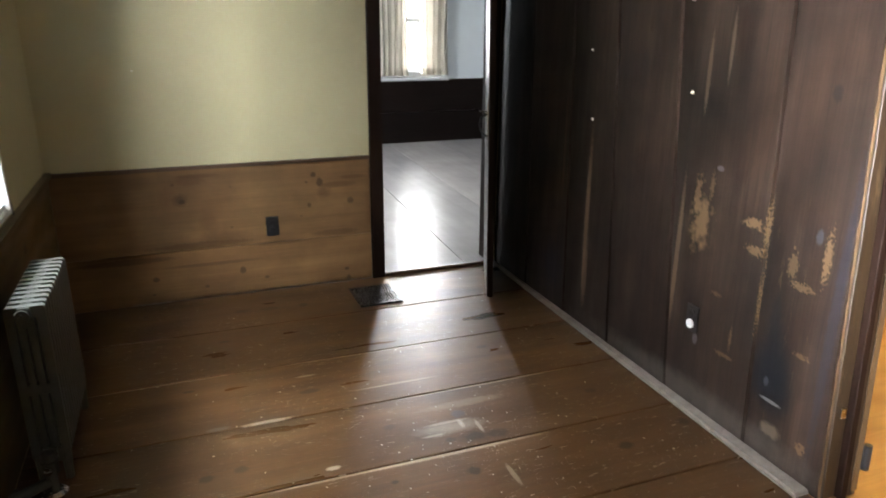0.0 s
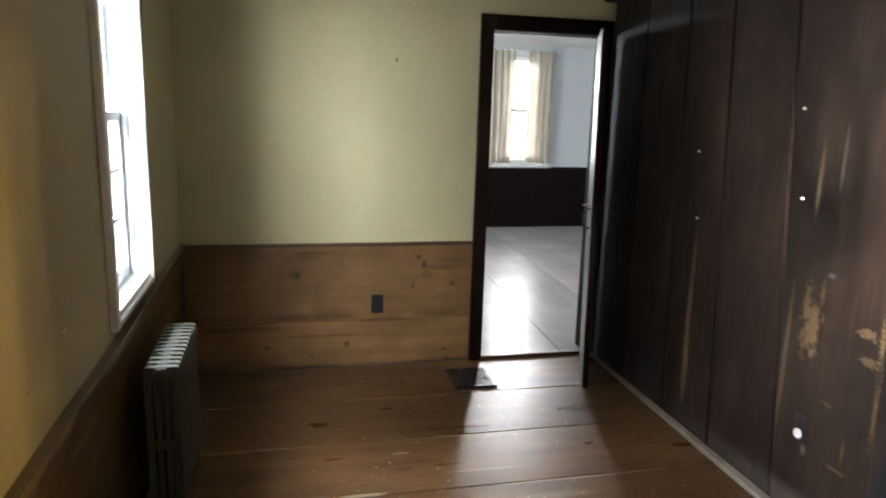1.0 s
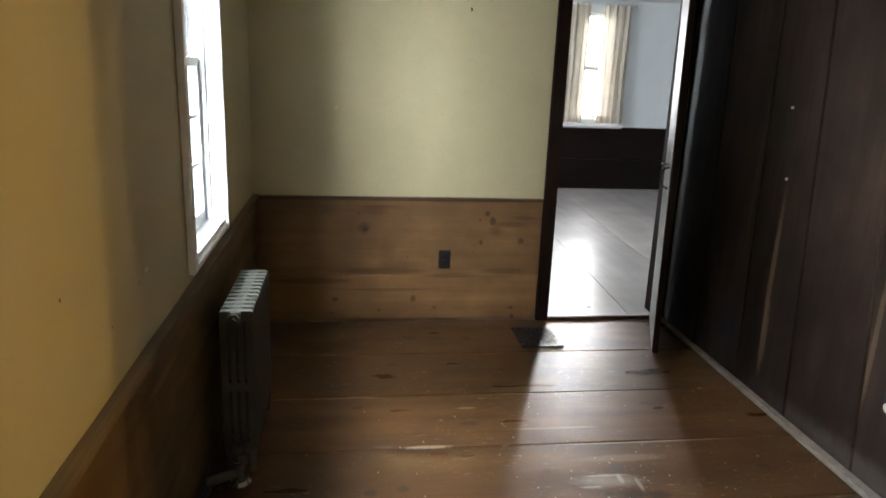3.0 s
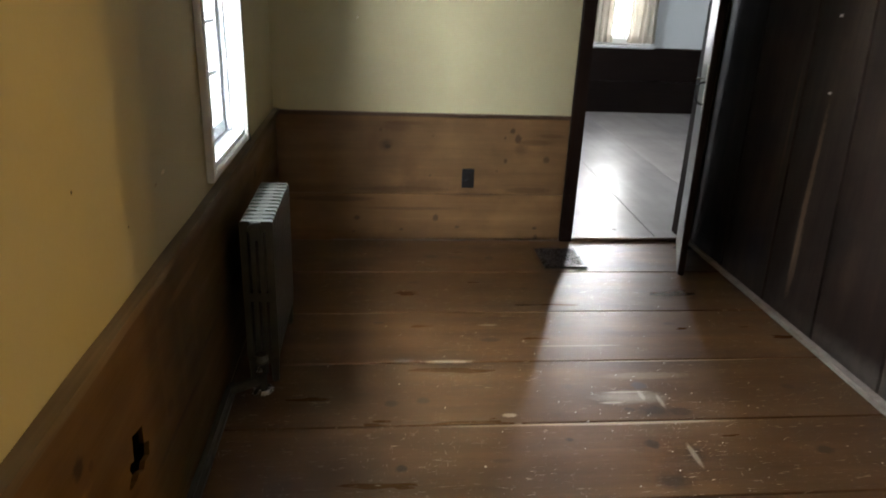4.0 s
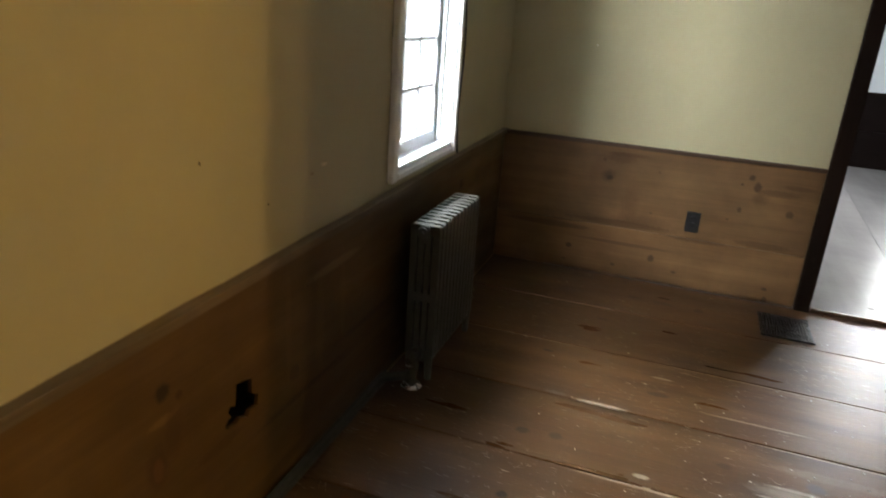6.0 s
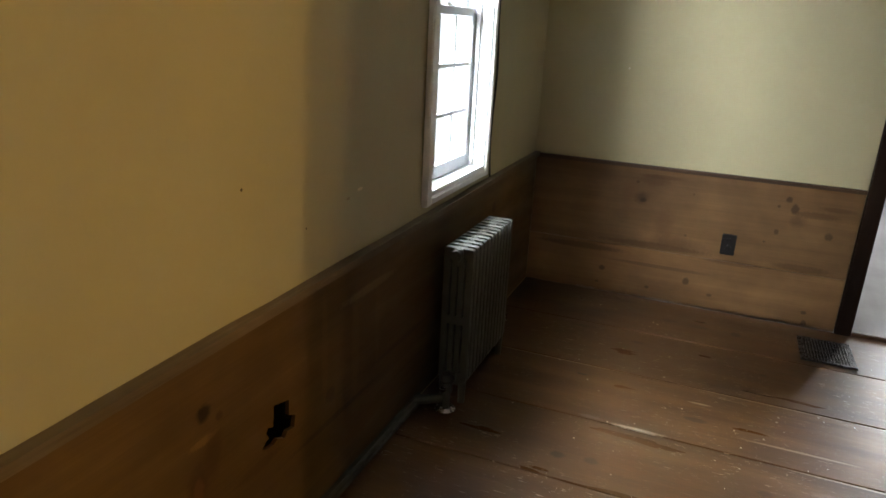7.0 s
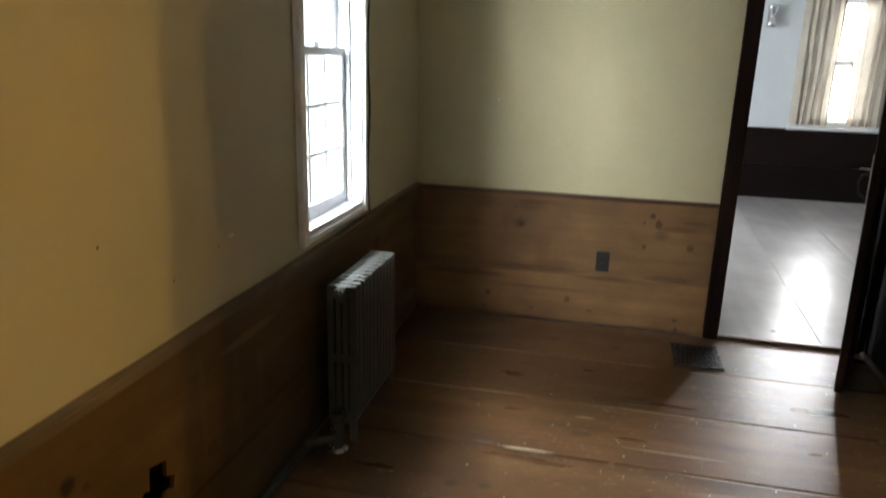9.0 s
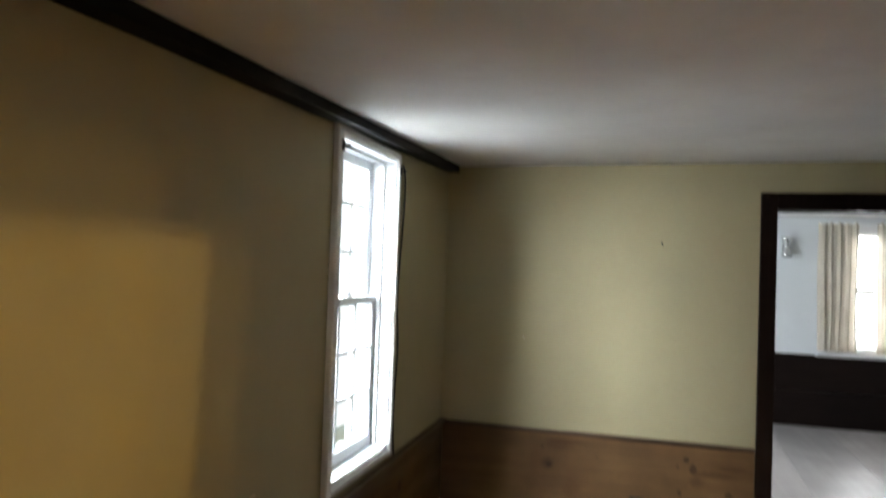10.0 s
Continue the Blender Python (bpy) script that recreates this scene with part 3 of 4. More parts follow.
boards_x(floor, SEAMS, 0.0, 2.475, -0.03, 0.0, M_FLOOR)
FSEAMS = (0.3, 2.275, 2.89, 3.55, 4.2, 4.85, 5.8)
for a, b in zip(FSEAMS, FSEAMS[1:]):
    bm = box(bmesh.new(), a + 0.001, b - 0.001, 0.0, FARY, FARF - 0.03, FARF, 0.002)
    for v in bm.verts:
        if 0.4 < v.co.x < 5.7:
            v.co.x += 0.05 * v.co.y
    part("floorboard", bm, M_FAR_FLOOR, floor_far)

PSEAMS = ((0.0, 0.0), (-0.44, -0.40), (-0.88, -0.80), (-1.295, -1.135), (-1.735, -1.53), (-2.190, -2.095), (-2.528, -2.41))
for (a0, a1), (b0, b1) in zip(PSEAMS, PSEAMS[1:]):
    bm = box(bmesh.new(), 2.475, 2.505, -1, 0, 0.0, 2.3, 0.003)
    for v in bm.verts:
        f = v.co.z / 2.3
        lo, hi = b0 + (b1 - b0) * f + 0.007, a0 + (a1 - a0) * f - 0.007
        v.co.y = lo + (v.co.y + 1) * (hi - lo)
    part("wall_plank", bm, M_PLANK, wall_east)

for z0, z1 in ((0.0008, 0.288), (0.290, 0.737)):
    part("panel_board", box(bmesh.new(), 0.0, 1.655, 0.0, 0.012, z0, z1, 0.002), M_WAINS, wall_north)

# side panelling with a broken hole
bm = bmesh.new()
ring = [(BACK, 0.004), (0.0, 0.004), (0.0, 0.742), (BACK, 0.724)]
hole = [(-2.535, 0.410), (-2.557, 0.419), (-2.565, 0.407), (-2.554, 0.387), (-2.564, 0.386), (-2.582, 0.372), (-2.573, 0.362), (-2.536, 0.356), (-2.516, 0.363), (-2.486, 0.348), (-2.472, 0.362), (-2.440, 0.356), (-2.433, 0.391), (-2.464, 0.407), (-2.462, 0.453), (-2.529, 0.470)]
edges = []
for loop in (ring, hole):
    vs = [bm.verts.new((0.0, y, z)) for y, z in loop]
    edges += [bm.edges.new((vs[i], vs[(i + 1) % len(vs)])) for i in range(len(vs))]
bmesh.ops.triangle_fill(bm, use_beauty=True, edges=edges)
ext = bmesh.ops.extrude_face_region(bm, geom=bm.faces[:])
bmesh.ops.translate(bm, verts=[g for g in ext["geom"] if isinstance(g, bmesh.types.BMVert)], vec=(-0.012, 0, 0))
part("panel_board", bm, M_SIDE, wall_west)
setting("wall_cavity", boxes((-0.15, -0.146, -2.7, -2.3, 0.27, 0.56), (-0.146, -0.0125, -2.7, -2.696, 0.27, 0.56), (-0.146, -0.0125, -2.304, -2.3, 0.27, 0.56), (-0.146, -0.0125, -2.696, -2.304, 0.27, 0.274), (-0.146, -0.0125, -2.696, -2.304, 0.556, 0.56)), M_BLACK, "dark hollow behind a broken hole in the panelling", "cavity")

# chair rails, baseboards, beams
setting("trim_rail_north", box(bmesh.new(), 0.012, 1.656, -0.014, 0.011, 0.737, 0.757, 0.004, 2), M_TRIM_X, "dark stained pine chair rail on the panelling", "chair rail")
bm = bmesh.new()
n = 60
for i in range(n):
    ya, yb = BACK + (0.0 - BACK) * i / n, BACK + (0.0 - BACK) * (i + 1) / n
    box(bm, -0.011, 0.022, ya, yb, 0.742, 0.766)
bmesh.ops.remove_doubles(bm, verts=bm.verts, dist=0.0005)
for v in bm.verts:
    w = noise.noise(Vector((v.co.y * 5, 2.0, v.co.z * 3)))
    v.co.z += w * 0.004 + 0.004 * v.co.y
    v.co.x += (w * 0.005 if v.co.x > 0 else 0)
setting("trim_rail_west", bm, M_TRIM_Y, "worn dusty chair rail capping the side panelling", "chair rail")
bm = box(bmesh.new(), 2.438, 2.4745, -2.5, -0.02, 0.001, 0.024, 0.009, 3)
for v in bm.verts:
    v.co.x += 0.016 * (v.co.y + 0.4) if v.co.x < 2.46 else 0.0
setting("baseboard_east", bm, M_DUST, "dusty grey quarter-round moulding along the plank wall", "baseboard")
setting("baseboard_west", box(bmesh.new(), 0.001, 0.038, BACK + 0.01, -1.6, 0.001, 0.045, 0.014, 3), M_GREYPIPE, "grey-green pipe moulding along the side panelling", "baseboard")
for nm, x0, x1, z0 in (("beam_west", -0.011, 0.058, 2.172), ("beam_east", 2.385, 2.474, 2.168)):
    bm = bmesh.new()
    for i in range(24):
        box(bm, x0, x1, BACK + 0.01 + i * 0.215, min(BACK + 0.01 + (i + 1) * 0.215, -0.012), 0.0, 1.0)
    bmesh.ops.remove_doubles(bm, verts=bm.verts, dist=0.001)
    for v in bm.verts:
        up = v.co.z > 0.5
        v.co.z = (2.211 + 0.008 * v.co.x if up else z0) + 0.028 * v.co.y + noise.noise(v.co * 3) * 0.003
        v.co.x += noise.noise(v.co * 4) * 0.003 if abs(v.co.x - (x1 if nm == "beam_west" else x0)) < 0.001 else 0
    setting(nm, bm, M_BEAM, "blackened old timber along the top of the wall", "beam")

# doorway: lining, casing, threshold
door_1 = thing("door_1", (DX0, 0.0, 0.0), "dark stained wooden door frame of an open doorway", "door frame", "", "structure")
part("jamb", box(bmesh.new(), DX0 - 0.019, DX0, 0.002, 0.15, 0.0, DZ + 0.019, 0.002), M_TRIM, door_1)
part("jamb", box(bmesh.new(), DX1 + 0.017, DX1 + 0.036, 0.002, 0.15, 0.0, DZ + 0.019, 0.002), M_TRIM, door_1)
part("head", box(bmesh.new(), DX0, DX1 + 0.017, 0.002, 0.15, DZ, DZ + 0.019, 0.002), M_TRIM, door_1)
part("casing", box(bmesh.new(), DX0 - 0.078, DX0 - 0.002, -0.018, 0.011, 0.0, DZ + 0.088, 0.004, 2), M_TRIM, door_1)
part("casing", box(bmesh.new(), DX1 + 0.02, 2.471, -0.010, 0.011, 0.0, DZ, 0.003, 2), M_TRIM, door_1)
part("head_casing", box(bmesh.new(), DX0 - 0.002, 2.47, -0.017, 0.011, DZ + 0.002, DZ + 0.088, 0.004, 2), M_TRIM, door_1)
part("stop", box(bmesh.new(), DX0, DX0 + 0.012, 0.05, 0.085, 0.02, DZ, 0.002), M_TRIM, door_1)
part("threshold", box(bmesh.new(), DX0, DX1 + 0.017, -0.006, 0.02, -0.01, FARF + 0.004, 0.005, 2), M_TRIM_X, door_1, "worn wooden threshold edge")
part("strike_plate", box(bmesh.new(), DX0 - 0.002, DX0 + 0.002, 0.015, 0.04, 0.90, 1.0, 0.001), M_IRON, door_1)

# opening to the side room: end of the plank wall
door_2 = thing("door_2", (2.475, -2.53, 0.0), "dark worn jamb at the end of the plank wall", "door frame", "", "structure")


def leaning(x0, x1, y0, y1, z0, z1, bevel=0.003, cuts=1, chip=0.0):
    bm = bmesh.new()
    for i in range(cuts):
        box(bm, x0, x1, y0, y1, z0 + (z1 - z0) * i / cuts, z0 + (z1 - z0) * (i + 1) / cuts, bevel if cuts == 1 else 0.0)
    bmesh.ops.remove_doubles(bm, verts=bm.verts, dist=0.0005)
    for v in bm.verts:
        w = chip * noise.noise(Vector((7.0 + x0, v.co.y * 3, v.co.z * 22)))
        v.co.y += LEAN * v.co.z + (w if abs(v.co.y - y1) < 0.001 else 0.0)
    return bm


part("worn_edge", leaning(2.4735, 2.4765, -2.534, -2.5275, 0.02, 2.0, cuts=90, chip=0.005), M_BARE, door_2, "bare golden wood where the edge is worn")
part("jamb", leaning(2.488, 2.545, -2.533, -2.5165, 0.0, 2.0), M_JAMB, door_2, "brown worn jamb board")
part("stop", leaning(2.545, 2.572, -2.556, -2.5165, 0.0, 2.0), M_TRIM, door_2)
part("jamb", leaning(2.572, 2.600, -2.546, -2.5165, 0.0, 2.0), M_JAMB, door_2)
part("casing", leaning(2.601, 2.62, -2.548, -2.43, 0.0, 2.08), M_JAMB, door_2)
part("worn_edge", leaning(2.5985, 2.6225, -2.5495, -2.5465, 0.02, 2.0, cuts=90, chip=0.003), M_BARE, door_2)
part("latch", leaning(2.505, 2.53, -2.5425, -2.539, 0.30, 0.335, 0.001), M_CHROME, door_2, "small pale metal latch plate")
part("hinge", rod(bmesh.new(), (2.632, -2.552, 0.10), (2.632, -2.549, 0.19), 0.013, 12), M_IRON, door_2, "black iron hinge knuckle")

# ---- side window ----
def sash(parent, name, x0, x1, z0, z1, rows, rail_low, rail_high, label):
    """One sash of three panes across: stiles and rails, muntins and panes as pieces of it."""
    ya, yb = WY0 + 0.012, WY1 - 0.012
    st = 0.044
    bm = boxes((x0, x1, ya, ya + st, z0, z1), (x0, x1, yb - st, yb, z0, z1), (x0, x1, ya + st, yb - st, z0, z0 + rail_low), (x0, x1, ya + st, yb - st, z1 - rail_high, z1), bevel=0.003)
    ob = part(name, bm, M_WHITE, parent, label)
    cols = [ya + st + (yb - ya - 2 * st) * i / 3 for i in range(4)]
    lines = [z0 + rail_low] + list(rows) + [z1 - rail_high]
    xm = (x0 + x1) / 2
    for y in cols[1:3]:
        part("muntin", box(bmesh.new(), xm - 0.011, xm + 0.011, y - 0.009, y + 0.009, z0 + rail_low, z1 - rail_high, 0.003), M_WHITE, ob)
    for z in rows:
        part("muntin", box(bmesh.new(), xm - 0.010, xm + 0.010, cols[0], cols[3], z - 0.009, z + 0.009, 0.003), M_WHITE, ob)
    for i in range(3):
        for j in range(3):
            pane = part("pane", box(bmesh.new(), xm - 0.0015, xm + 0.0015, cols[i] + 0.002, cols[i + 1] - 0.002, lines[j] + 0.002, lines[j + 1] - 0.002), M_GLASS, ob)
            pane.visible_shadow = False
    return ob


window_1 = thing("window_1", (0.0, (WY0 + WY1) / 2, WZ0), "white painted wooden sash window, nine panes over nine", "window", "", "structure")
sash(window_1, "lower_sash", -0.105, -0.072, 0.835, 1.495, (1.082, 1.272), 0.055, 0.034, "")
sash(window_1, "upper_sash", -0.142, -0.109, 1.461, 2.088, (1.68, 1.88), 0.034, 0.045, "")
part("jamb", boxes((-0.2, 0.002, WY0 - 0.0, WY0 + 0.011, WZ0, WZ1), (-0.066, -0.050, WY0 + 0.011, WY0 + 0.024, WZ0 + 0.02, WZ1 - 0.011), bevel=0.002), M_WHITE, window_1)
part("jamb", boxes((-0.2, 0.002, WY1 - 0.011, WY1, WZ0, WZ1), (-0.066, -0.050, WY1 - 0.024, WY1 - 0.011, WZ0 + 0.02, WZ1 - 0.011), bevel=0.002), M_WHITE, window_1)
part("head", boxes((-0.2, 0.002, WY0 + 0.011, WY1 - 0.011, WZ1 - 0.011, WZ1), (-0.066, -0.050, WY0 + 0.024, WY1 - 0.024, WZ1 - 0.026, WZ1 - 0.011), bevel=0.002), M_WHITE, window_1)
bm = box(bmesh.new(), -0.22, 0.002, WY0 + 0.011, WY1 - 0.011, WZ0 - 0.002, WZ0 + 0.02, 0.003)
for v in bm.verts:
    v.co.z += 0.06 * min(0.0, v.co.x + 0.1) + 0.004
part("window_sill", bm, M_WHITE, window_1)
part("casing", box(bmesh.new(), -0.010, 0.014, WY0 - 0.044, WY0 + 0.003, WZ0 - 0.024, WZ1 + 0.03, 0.004, 2), M_CASING, window_1)
part("casing", box(bmesh.new(), -0.010, 0.014, WY1 - 0.003, WY1 + 0.026, WZ0 - 0.024, WZ1 + 0.03, 0.004, 2), M_CASING, window_1)
part("casing", box(bmesh.new(), -0.010, 0.013, WY0 + 0.003, WY1 - 0.003, WZ0 - 0.022, WZ0 + 0.003, 0.004, 2), M_CASING, window_1)
part("casing", box(bmesh.new(), -0.010, 0.013, WY0 + 0.003, WY1 - 0.003, WZ1 - 0.004, WZ1 + 0.03, 0.004, 2), M_CASING, window_1)
part("sash_lock", boxes((-0.10, -0.075, -1.27, -1.22, 1.495, 1.507), (-0.092, -0.082, -1.255, -1.20, 1.507, 1.516), bevel=0.003), M_CHROME, window_1, "small metal sash lock")
for y in (WY0 - 0.012, WY1 + 0.014):
    bm = boxes((0.0142, 0.018, y - 0.01, y + 0.01, 2.035, 2.075), (0.018, 0.045, y - 0.002, y + 0.002, 2.05, 2.058), bevel=0.0008)
    tagged(new("curtain_bracket", mesh("curtain_bracket", bm, M_IRON)), "small dark metal curtain bracket on the window casing", "bracket", "curtain brackets")


def tube(name, points, r, material, parent=None, label="", category=""):
    cu = bpy.data.curves.new(name, "CURVE")
    cu.dimensions, cu.bevel_depth, cu.bevel_resolution, cu.resolution_u = "3D", r, 2, 6
    sp = cu.splines.new("NURBS")
    sp.points.add(len(points) - 1)
    for p, q in zip(sp.points, points):
        p.co = (*q, 1.0)
    sp.use_endpoint_u, sp.order_u = True, 3
    tmp = bpy.data.objects.new(name, cu)
    me = bpy.data.meshes.new_from_object(tmp)
    bpy.data.objects.remove(tmp)
    me.materials.clear()
    me.materials.append(material)
    me.polygons.foreach_set("use_smooth", [True] * len(me.polygons))
    ob = new(name, me)
    if parent is not None:
        under(ob, parent)
    return tagged(ob, label, category)


tube("cable", [(0.000, -0.859, 2.09), (0.002, -0.827, 2.05), (-0.002, -0.811, 1.95), (-0.003, -0.827, 1.8), (-0.001, -0.864, 1.62), (-0.002, -0.875, 1.45), (0.000, -0.853, 1.33), (-0.002, -0.840, 1.2), (-0.002, -0.867, 1.05), (-0.001, -0.880, 0.9), (0.008, -0.875, 0.775)], 0.0048, M_CABLE,
     None, "thin black cable hanging beside the window casing", "cable")

# ---- open door leaf ----
door_leaf = thing("door_leaf", (2.388, -0.012, 0.0), "dark wooden door standing open into the room", "door")
U, V = Vector((-0.383, -0.9237, 0)), Vector((-0.9237, 0.383, 0))     # along the leaf, and out of its far-room face
HINGE = Vector((2.395, -0.016, 0))


def on_leaf(bm):
    for v in bm.verts:
        v.co = HINGE + U * v.co.x + V * v.co.y + Vector((-0.016 * v.co.z, 0, v.co.z))
    return bm


part("leaf", on_leaf(box(bmesh.new(), 0.0, 0.59, -0.034, -0.003, 0.012, 1.965, 0.004, 2)), M_TRIM, door_leaf, "dark stained face")
part("painted_face", on_leaf(box(bmesh.new(), 0.004, 0.586, -0.003, 0.001, 0.016, 1.961, 0.001)), M_DOOR_PAINT, door_leaf, "aged white painted face, coloured dark grey for shade")
plate = part("latch_plate", on_leaf(boxes((0.535, 0.567, 0.001, 0.006, 0.90, 1.11), (0.530, 0.572, 0.001, 0.0055, 1.075, 1.115), (0.530, 0.572, 0.001, 0.0055, 0.885, 0.92), bevel=0.002)), M_WHITEPL, door_leaf, "white painted latch plate")
tube("latch_handle", [tuple(HINGE + U * a + V * b + Vector((-0.016 * c, 0, c))) for a, b, c in ((0.551, 0.006, 1.03), (0.551, 0.03, 1.03), (0.553, 0.046, 1.0), (0.553, 0.046, 0.96), (0.551, 0.028, 0.925), (0.551, 0.006, 0.92))], 0.005, M_IRON, plate, "black iron pull")
part("thumb_lever", on_leaf(box(bmesh.new(), 0.54, 0.562, 0.006, 0.05, 1.045, 1.052, 0.002)), M_CHROME, plate)
for z in (0.22, 1.72):
    part("hinge", on_leaf(rod(bmesh.new(), (-0.003, -0.04, z), (-0.003, -0.04, z + 0.09), 0.006, 10)), M_IRON, door_leaf)

# ---- radiator ----
radiator = thing("radiator", (0.125, -1.295, 0.0), "old grey cast-iron column radiator under the window", "radiator")
RX0, RX1, RZ0, RZ1 = 0.068, 0.184, 0.075, 0.64
def slot(x, z0, z1, w):
    return [(x - w, z0 + w), (x, z0), (x + w, z0 + w), (x + w, z1 - w), (x, z1), (x - w, z1 - w)]


def plate(loops, half):
    """A flat casting in the x-z plane: the first loop is its outline, the rest are slots through it."""
    bm = bmesh.new()
    edges = []
    for loop in loops:
        vs = [bm.verts.new((x, -half, z)) for x, z in loop]
        edges += [bm.edges.new((vs[i], vs[(i + 1) % len(vs)])) for i in range(len(vs))]
    bmesh.ops.triangle_fill(bm, use_beauty=True, edges=edges)
    made = bmesh.ops.extrude_face_region(bm, geom=bm.faces[:])
    bmesh.ops.translate(bm, verts=[g for g in made["geom"] if isinstance(g, bmesh.types.BMVert)], vec=(0, 2 * half, 0))
    return bm


outline = [(RX0 + 0.012, RZ0), (RX1 - 0.012, RZ0), (RX1, RZ0 + 0.03), (RX1, RZ1 - 0.012), (RX1 - 0.003, RZ1 - 0.003), (RX1 - 0.010, RZ1),
           (RX0 + 0.010, RZ1), (RX0 + 0.003, RZ1 - 0.003), (RX0, RZ1 - 0.012), (RX0, RZ0 + 0.03)]
slots = [slot(RX0 + (RX1 - RX0) * f, z0, z1 - (0.035 if f == 0.5 and z1 > 0.5 else 0.0), 0.0048) for f in (0.26, 0.5, 0.74) for z0, z1 in ((0.125, 0.335), (0.365, RZ1 - 0.035))]
bm = plate([outline] + slots, 0.0125)
box(bm, 0.106, 0.144, -0.0216, 0.0216, RZ1 - 0.05, RZ1 - 0.0015, 0.003)
box(bm, 0.106, 0.144, -0.0216, 0.0216, RZ0 + 0.015, RZ0 + 0.06, 0.003)
SECTION = mesh("section", bm, M_RAD)
NSEC, PITCH = 12, 0.0432
for i in range(NSEC):
    ob = new("section", SECTION)
    under(ob, radiator)
    ob.location = (0, -1.533 + i * PITCH, 0)
for i in (0, NSEC - 1):
    y = -1.533 + i * PITCH
    for x in (RX0 + 0.018, RX1 - 0.018):
        bm = bmesh.new()
        rod(bm, (x, y, 0.0), (x, y, RZ0 + 0.03), 0.013, 10, 0.017)
        part("foot", bm, M_RAD, radiator)
bm = bmesh.new()
rod(bm, (0.120, -1.562, RZ1 - 0.028), (0.120, -1.549, RZ1 - 0.028), 0.021, 20, 0.023)
rod(bm, (0.120, -1.570, RZ1 - 0.028), (0.120, -1.562, RZ1 - 0.028), 0.010, 4)
part("plug", bm, M_RAD, radiator, "hexagonal end plug")
bm = bmesh.new()
rod(bm, (0.126, -1.60, 0.105), (0.126, -1.548, 0.105), 0.017, 10)
rod(bm, (0.126, -1.605, 0.01), (0.126, -1.605, 0.125), 0.019, 12)
rod(bm, (0.126, -1.605, 0.075), (0.126, -1.605, 0.12), 0.027, 8)
rod(bm, (0.126, -1.605, 0.125), (0.126, -1.605, 0.15), 0.026, 14, 0.02)
rod(bm, (0.02, -1.66, 0.035), (0.118, -1.61, 0.045), 0.018, 10)
part("valve", bm, M_GREYPIPE, radiator, "grey-green painted supply valve")
bm = bmesh.new()
rod(bm, (0.126, -1.605, 0.0005), (0.126, -1.605, 0.012), 0.042, 20, 0.03)
part("floor_flange", bm, M_CHROME, radiator, "chrome pipe flange")
bm = bmesh.new()
rod(bm, (0.126, -1.642, 0.1), (0.126, -1.622, 0.1), 0.013, 8)
part("valve_nut", bm, M_CHROME, radiator)
bm = bmesh.new()
rod(bm, (0.176, -1.03, 0.16), (0.176, -1.012, 0.16), 0.008, 8)
rod(bm, (0.176, -1.012, 0.15), (0.176, -1.012, 0.19), 0.007, 8)
part("air_valve", bm, M_CHROME, radiator, "small pale air valve")

# ---- floor register ----
register = thing("floor_register", (1.59, -0.287, 0.0), "black metal floor register grille set in the boards", "floor register")
gx0, gx1, gy0, gy1 = 1.472, 1.712, -0.436, -0.14
part("frame", boxes((gx0, gx1, gy0, gy0 + 0.018, 0.0005, 0.011), (gx0, gx1, gy1 - 0.018, gy1, 0.0005, 0.006), (gx0, gx0 + 0.018, gy0 + 0.018, gy1 - 0.018, 0.0005, 0.006), (gx1 - 0.018, gx1, gy0 + 0.018, gy1 - 0.018, 0.0005, 0.006), bevel=0.0015), M_GRILLE, register)
part("backing", boxes((gx0 + 0.01, gx1 - 0.01, gy0 + 0.01, gy1 - 0.01, 0.0003, 0.001)), M_BLACK, register)
SLAT = mesh("slat", box(bmesh.new(), -0.0024, 0.0024, gy0 + 0.018, gy1 - 0.018, 0.001, 0.010, 0.0006), M_GRILLE)
for i in range(15):
    ob = new("slat", SLAT)
    under(ob, register)
    ob.location = (gx0 + 0.018 + (gx1 - gx0 - 0.036) * (i + 0.5) / 15, 0, 0)
part("crossbar", boxes((gx0 + 0.018, gx1 - 0.018, -0.292, -0.284, 0.001, 0.0045)), M_IRON, register)


# ---- outlets ----
def outlet(base, turn, label, plug):
    ob = thing("wall_outlet", (0, 0, 0), label, "wall outlet")
    bm = box(bmesh.new(), -0.036, 0.036, -0.006, 0.0, -0.0575, 0.0575, 0.003, 2)
    part("cover_plate", bm, M_PLASTIC, ob)
    for z in (-0.021, 0.021):
        bm = bmesh.new()
        rod(bm, (0, -0.009, z), (0, -0.004, z), 0.0165, 20)
        r = part("receptacle", bm, M_PLASTIC, ob)
        part("slot", boxes((-0.0075, -0.0055, -0.0095, -0.008, z - 0.004, z + 0.006), (0.0055, 0.0075, -0.0095, -0.008, z - 0.004, z + 0.006)), M_BLACK, r)
    bm = bmesh.new()
    rod(bm, (0, -0.008, 0), (0, -0.005, 0), 0.0035, 10)
    part("screw", bm, M_IRON, ob)
    if plug:
        bm = bmesh.new()
        rod(bm, (0, -0.016, -0.021), (0, -0.0092, -0.021), 0.0185, 20)
        part("safety_plug", bm, M_WHITEPL, ob, "round white plug cover")
    ob.matrix_basis = pose(*base, 0, 0, turn)


outlet((1.08, -0.0005, 0.3865), 0, "dark brown wall outlet on the pine panelling", False)
outlet((2.4745, -1.857, 0.378), -90, "dark wall outlet with a white plug cover on the planks", True)

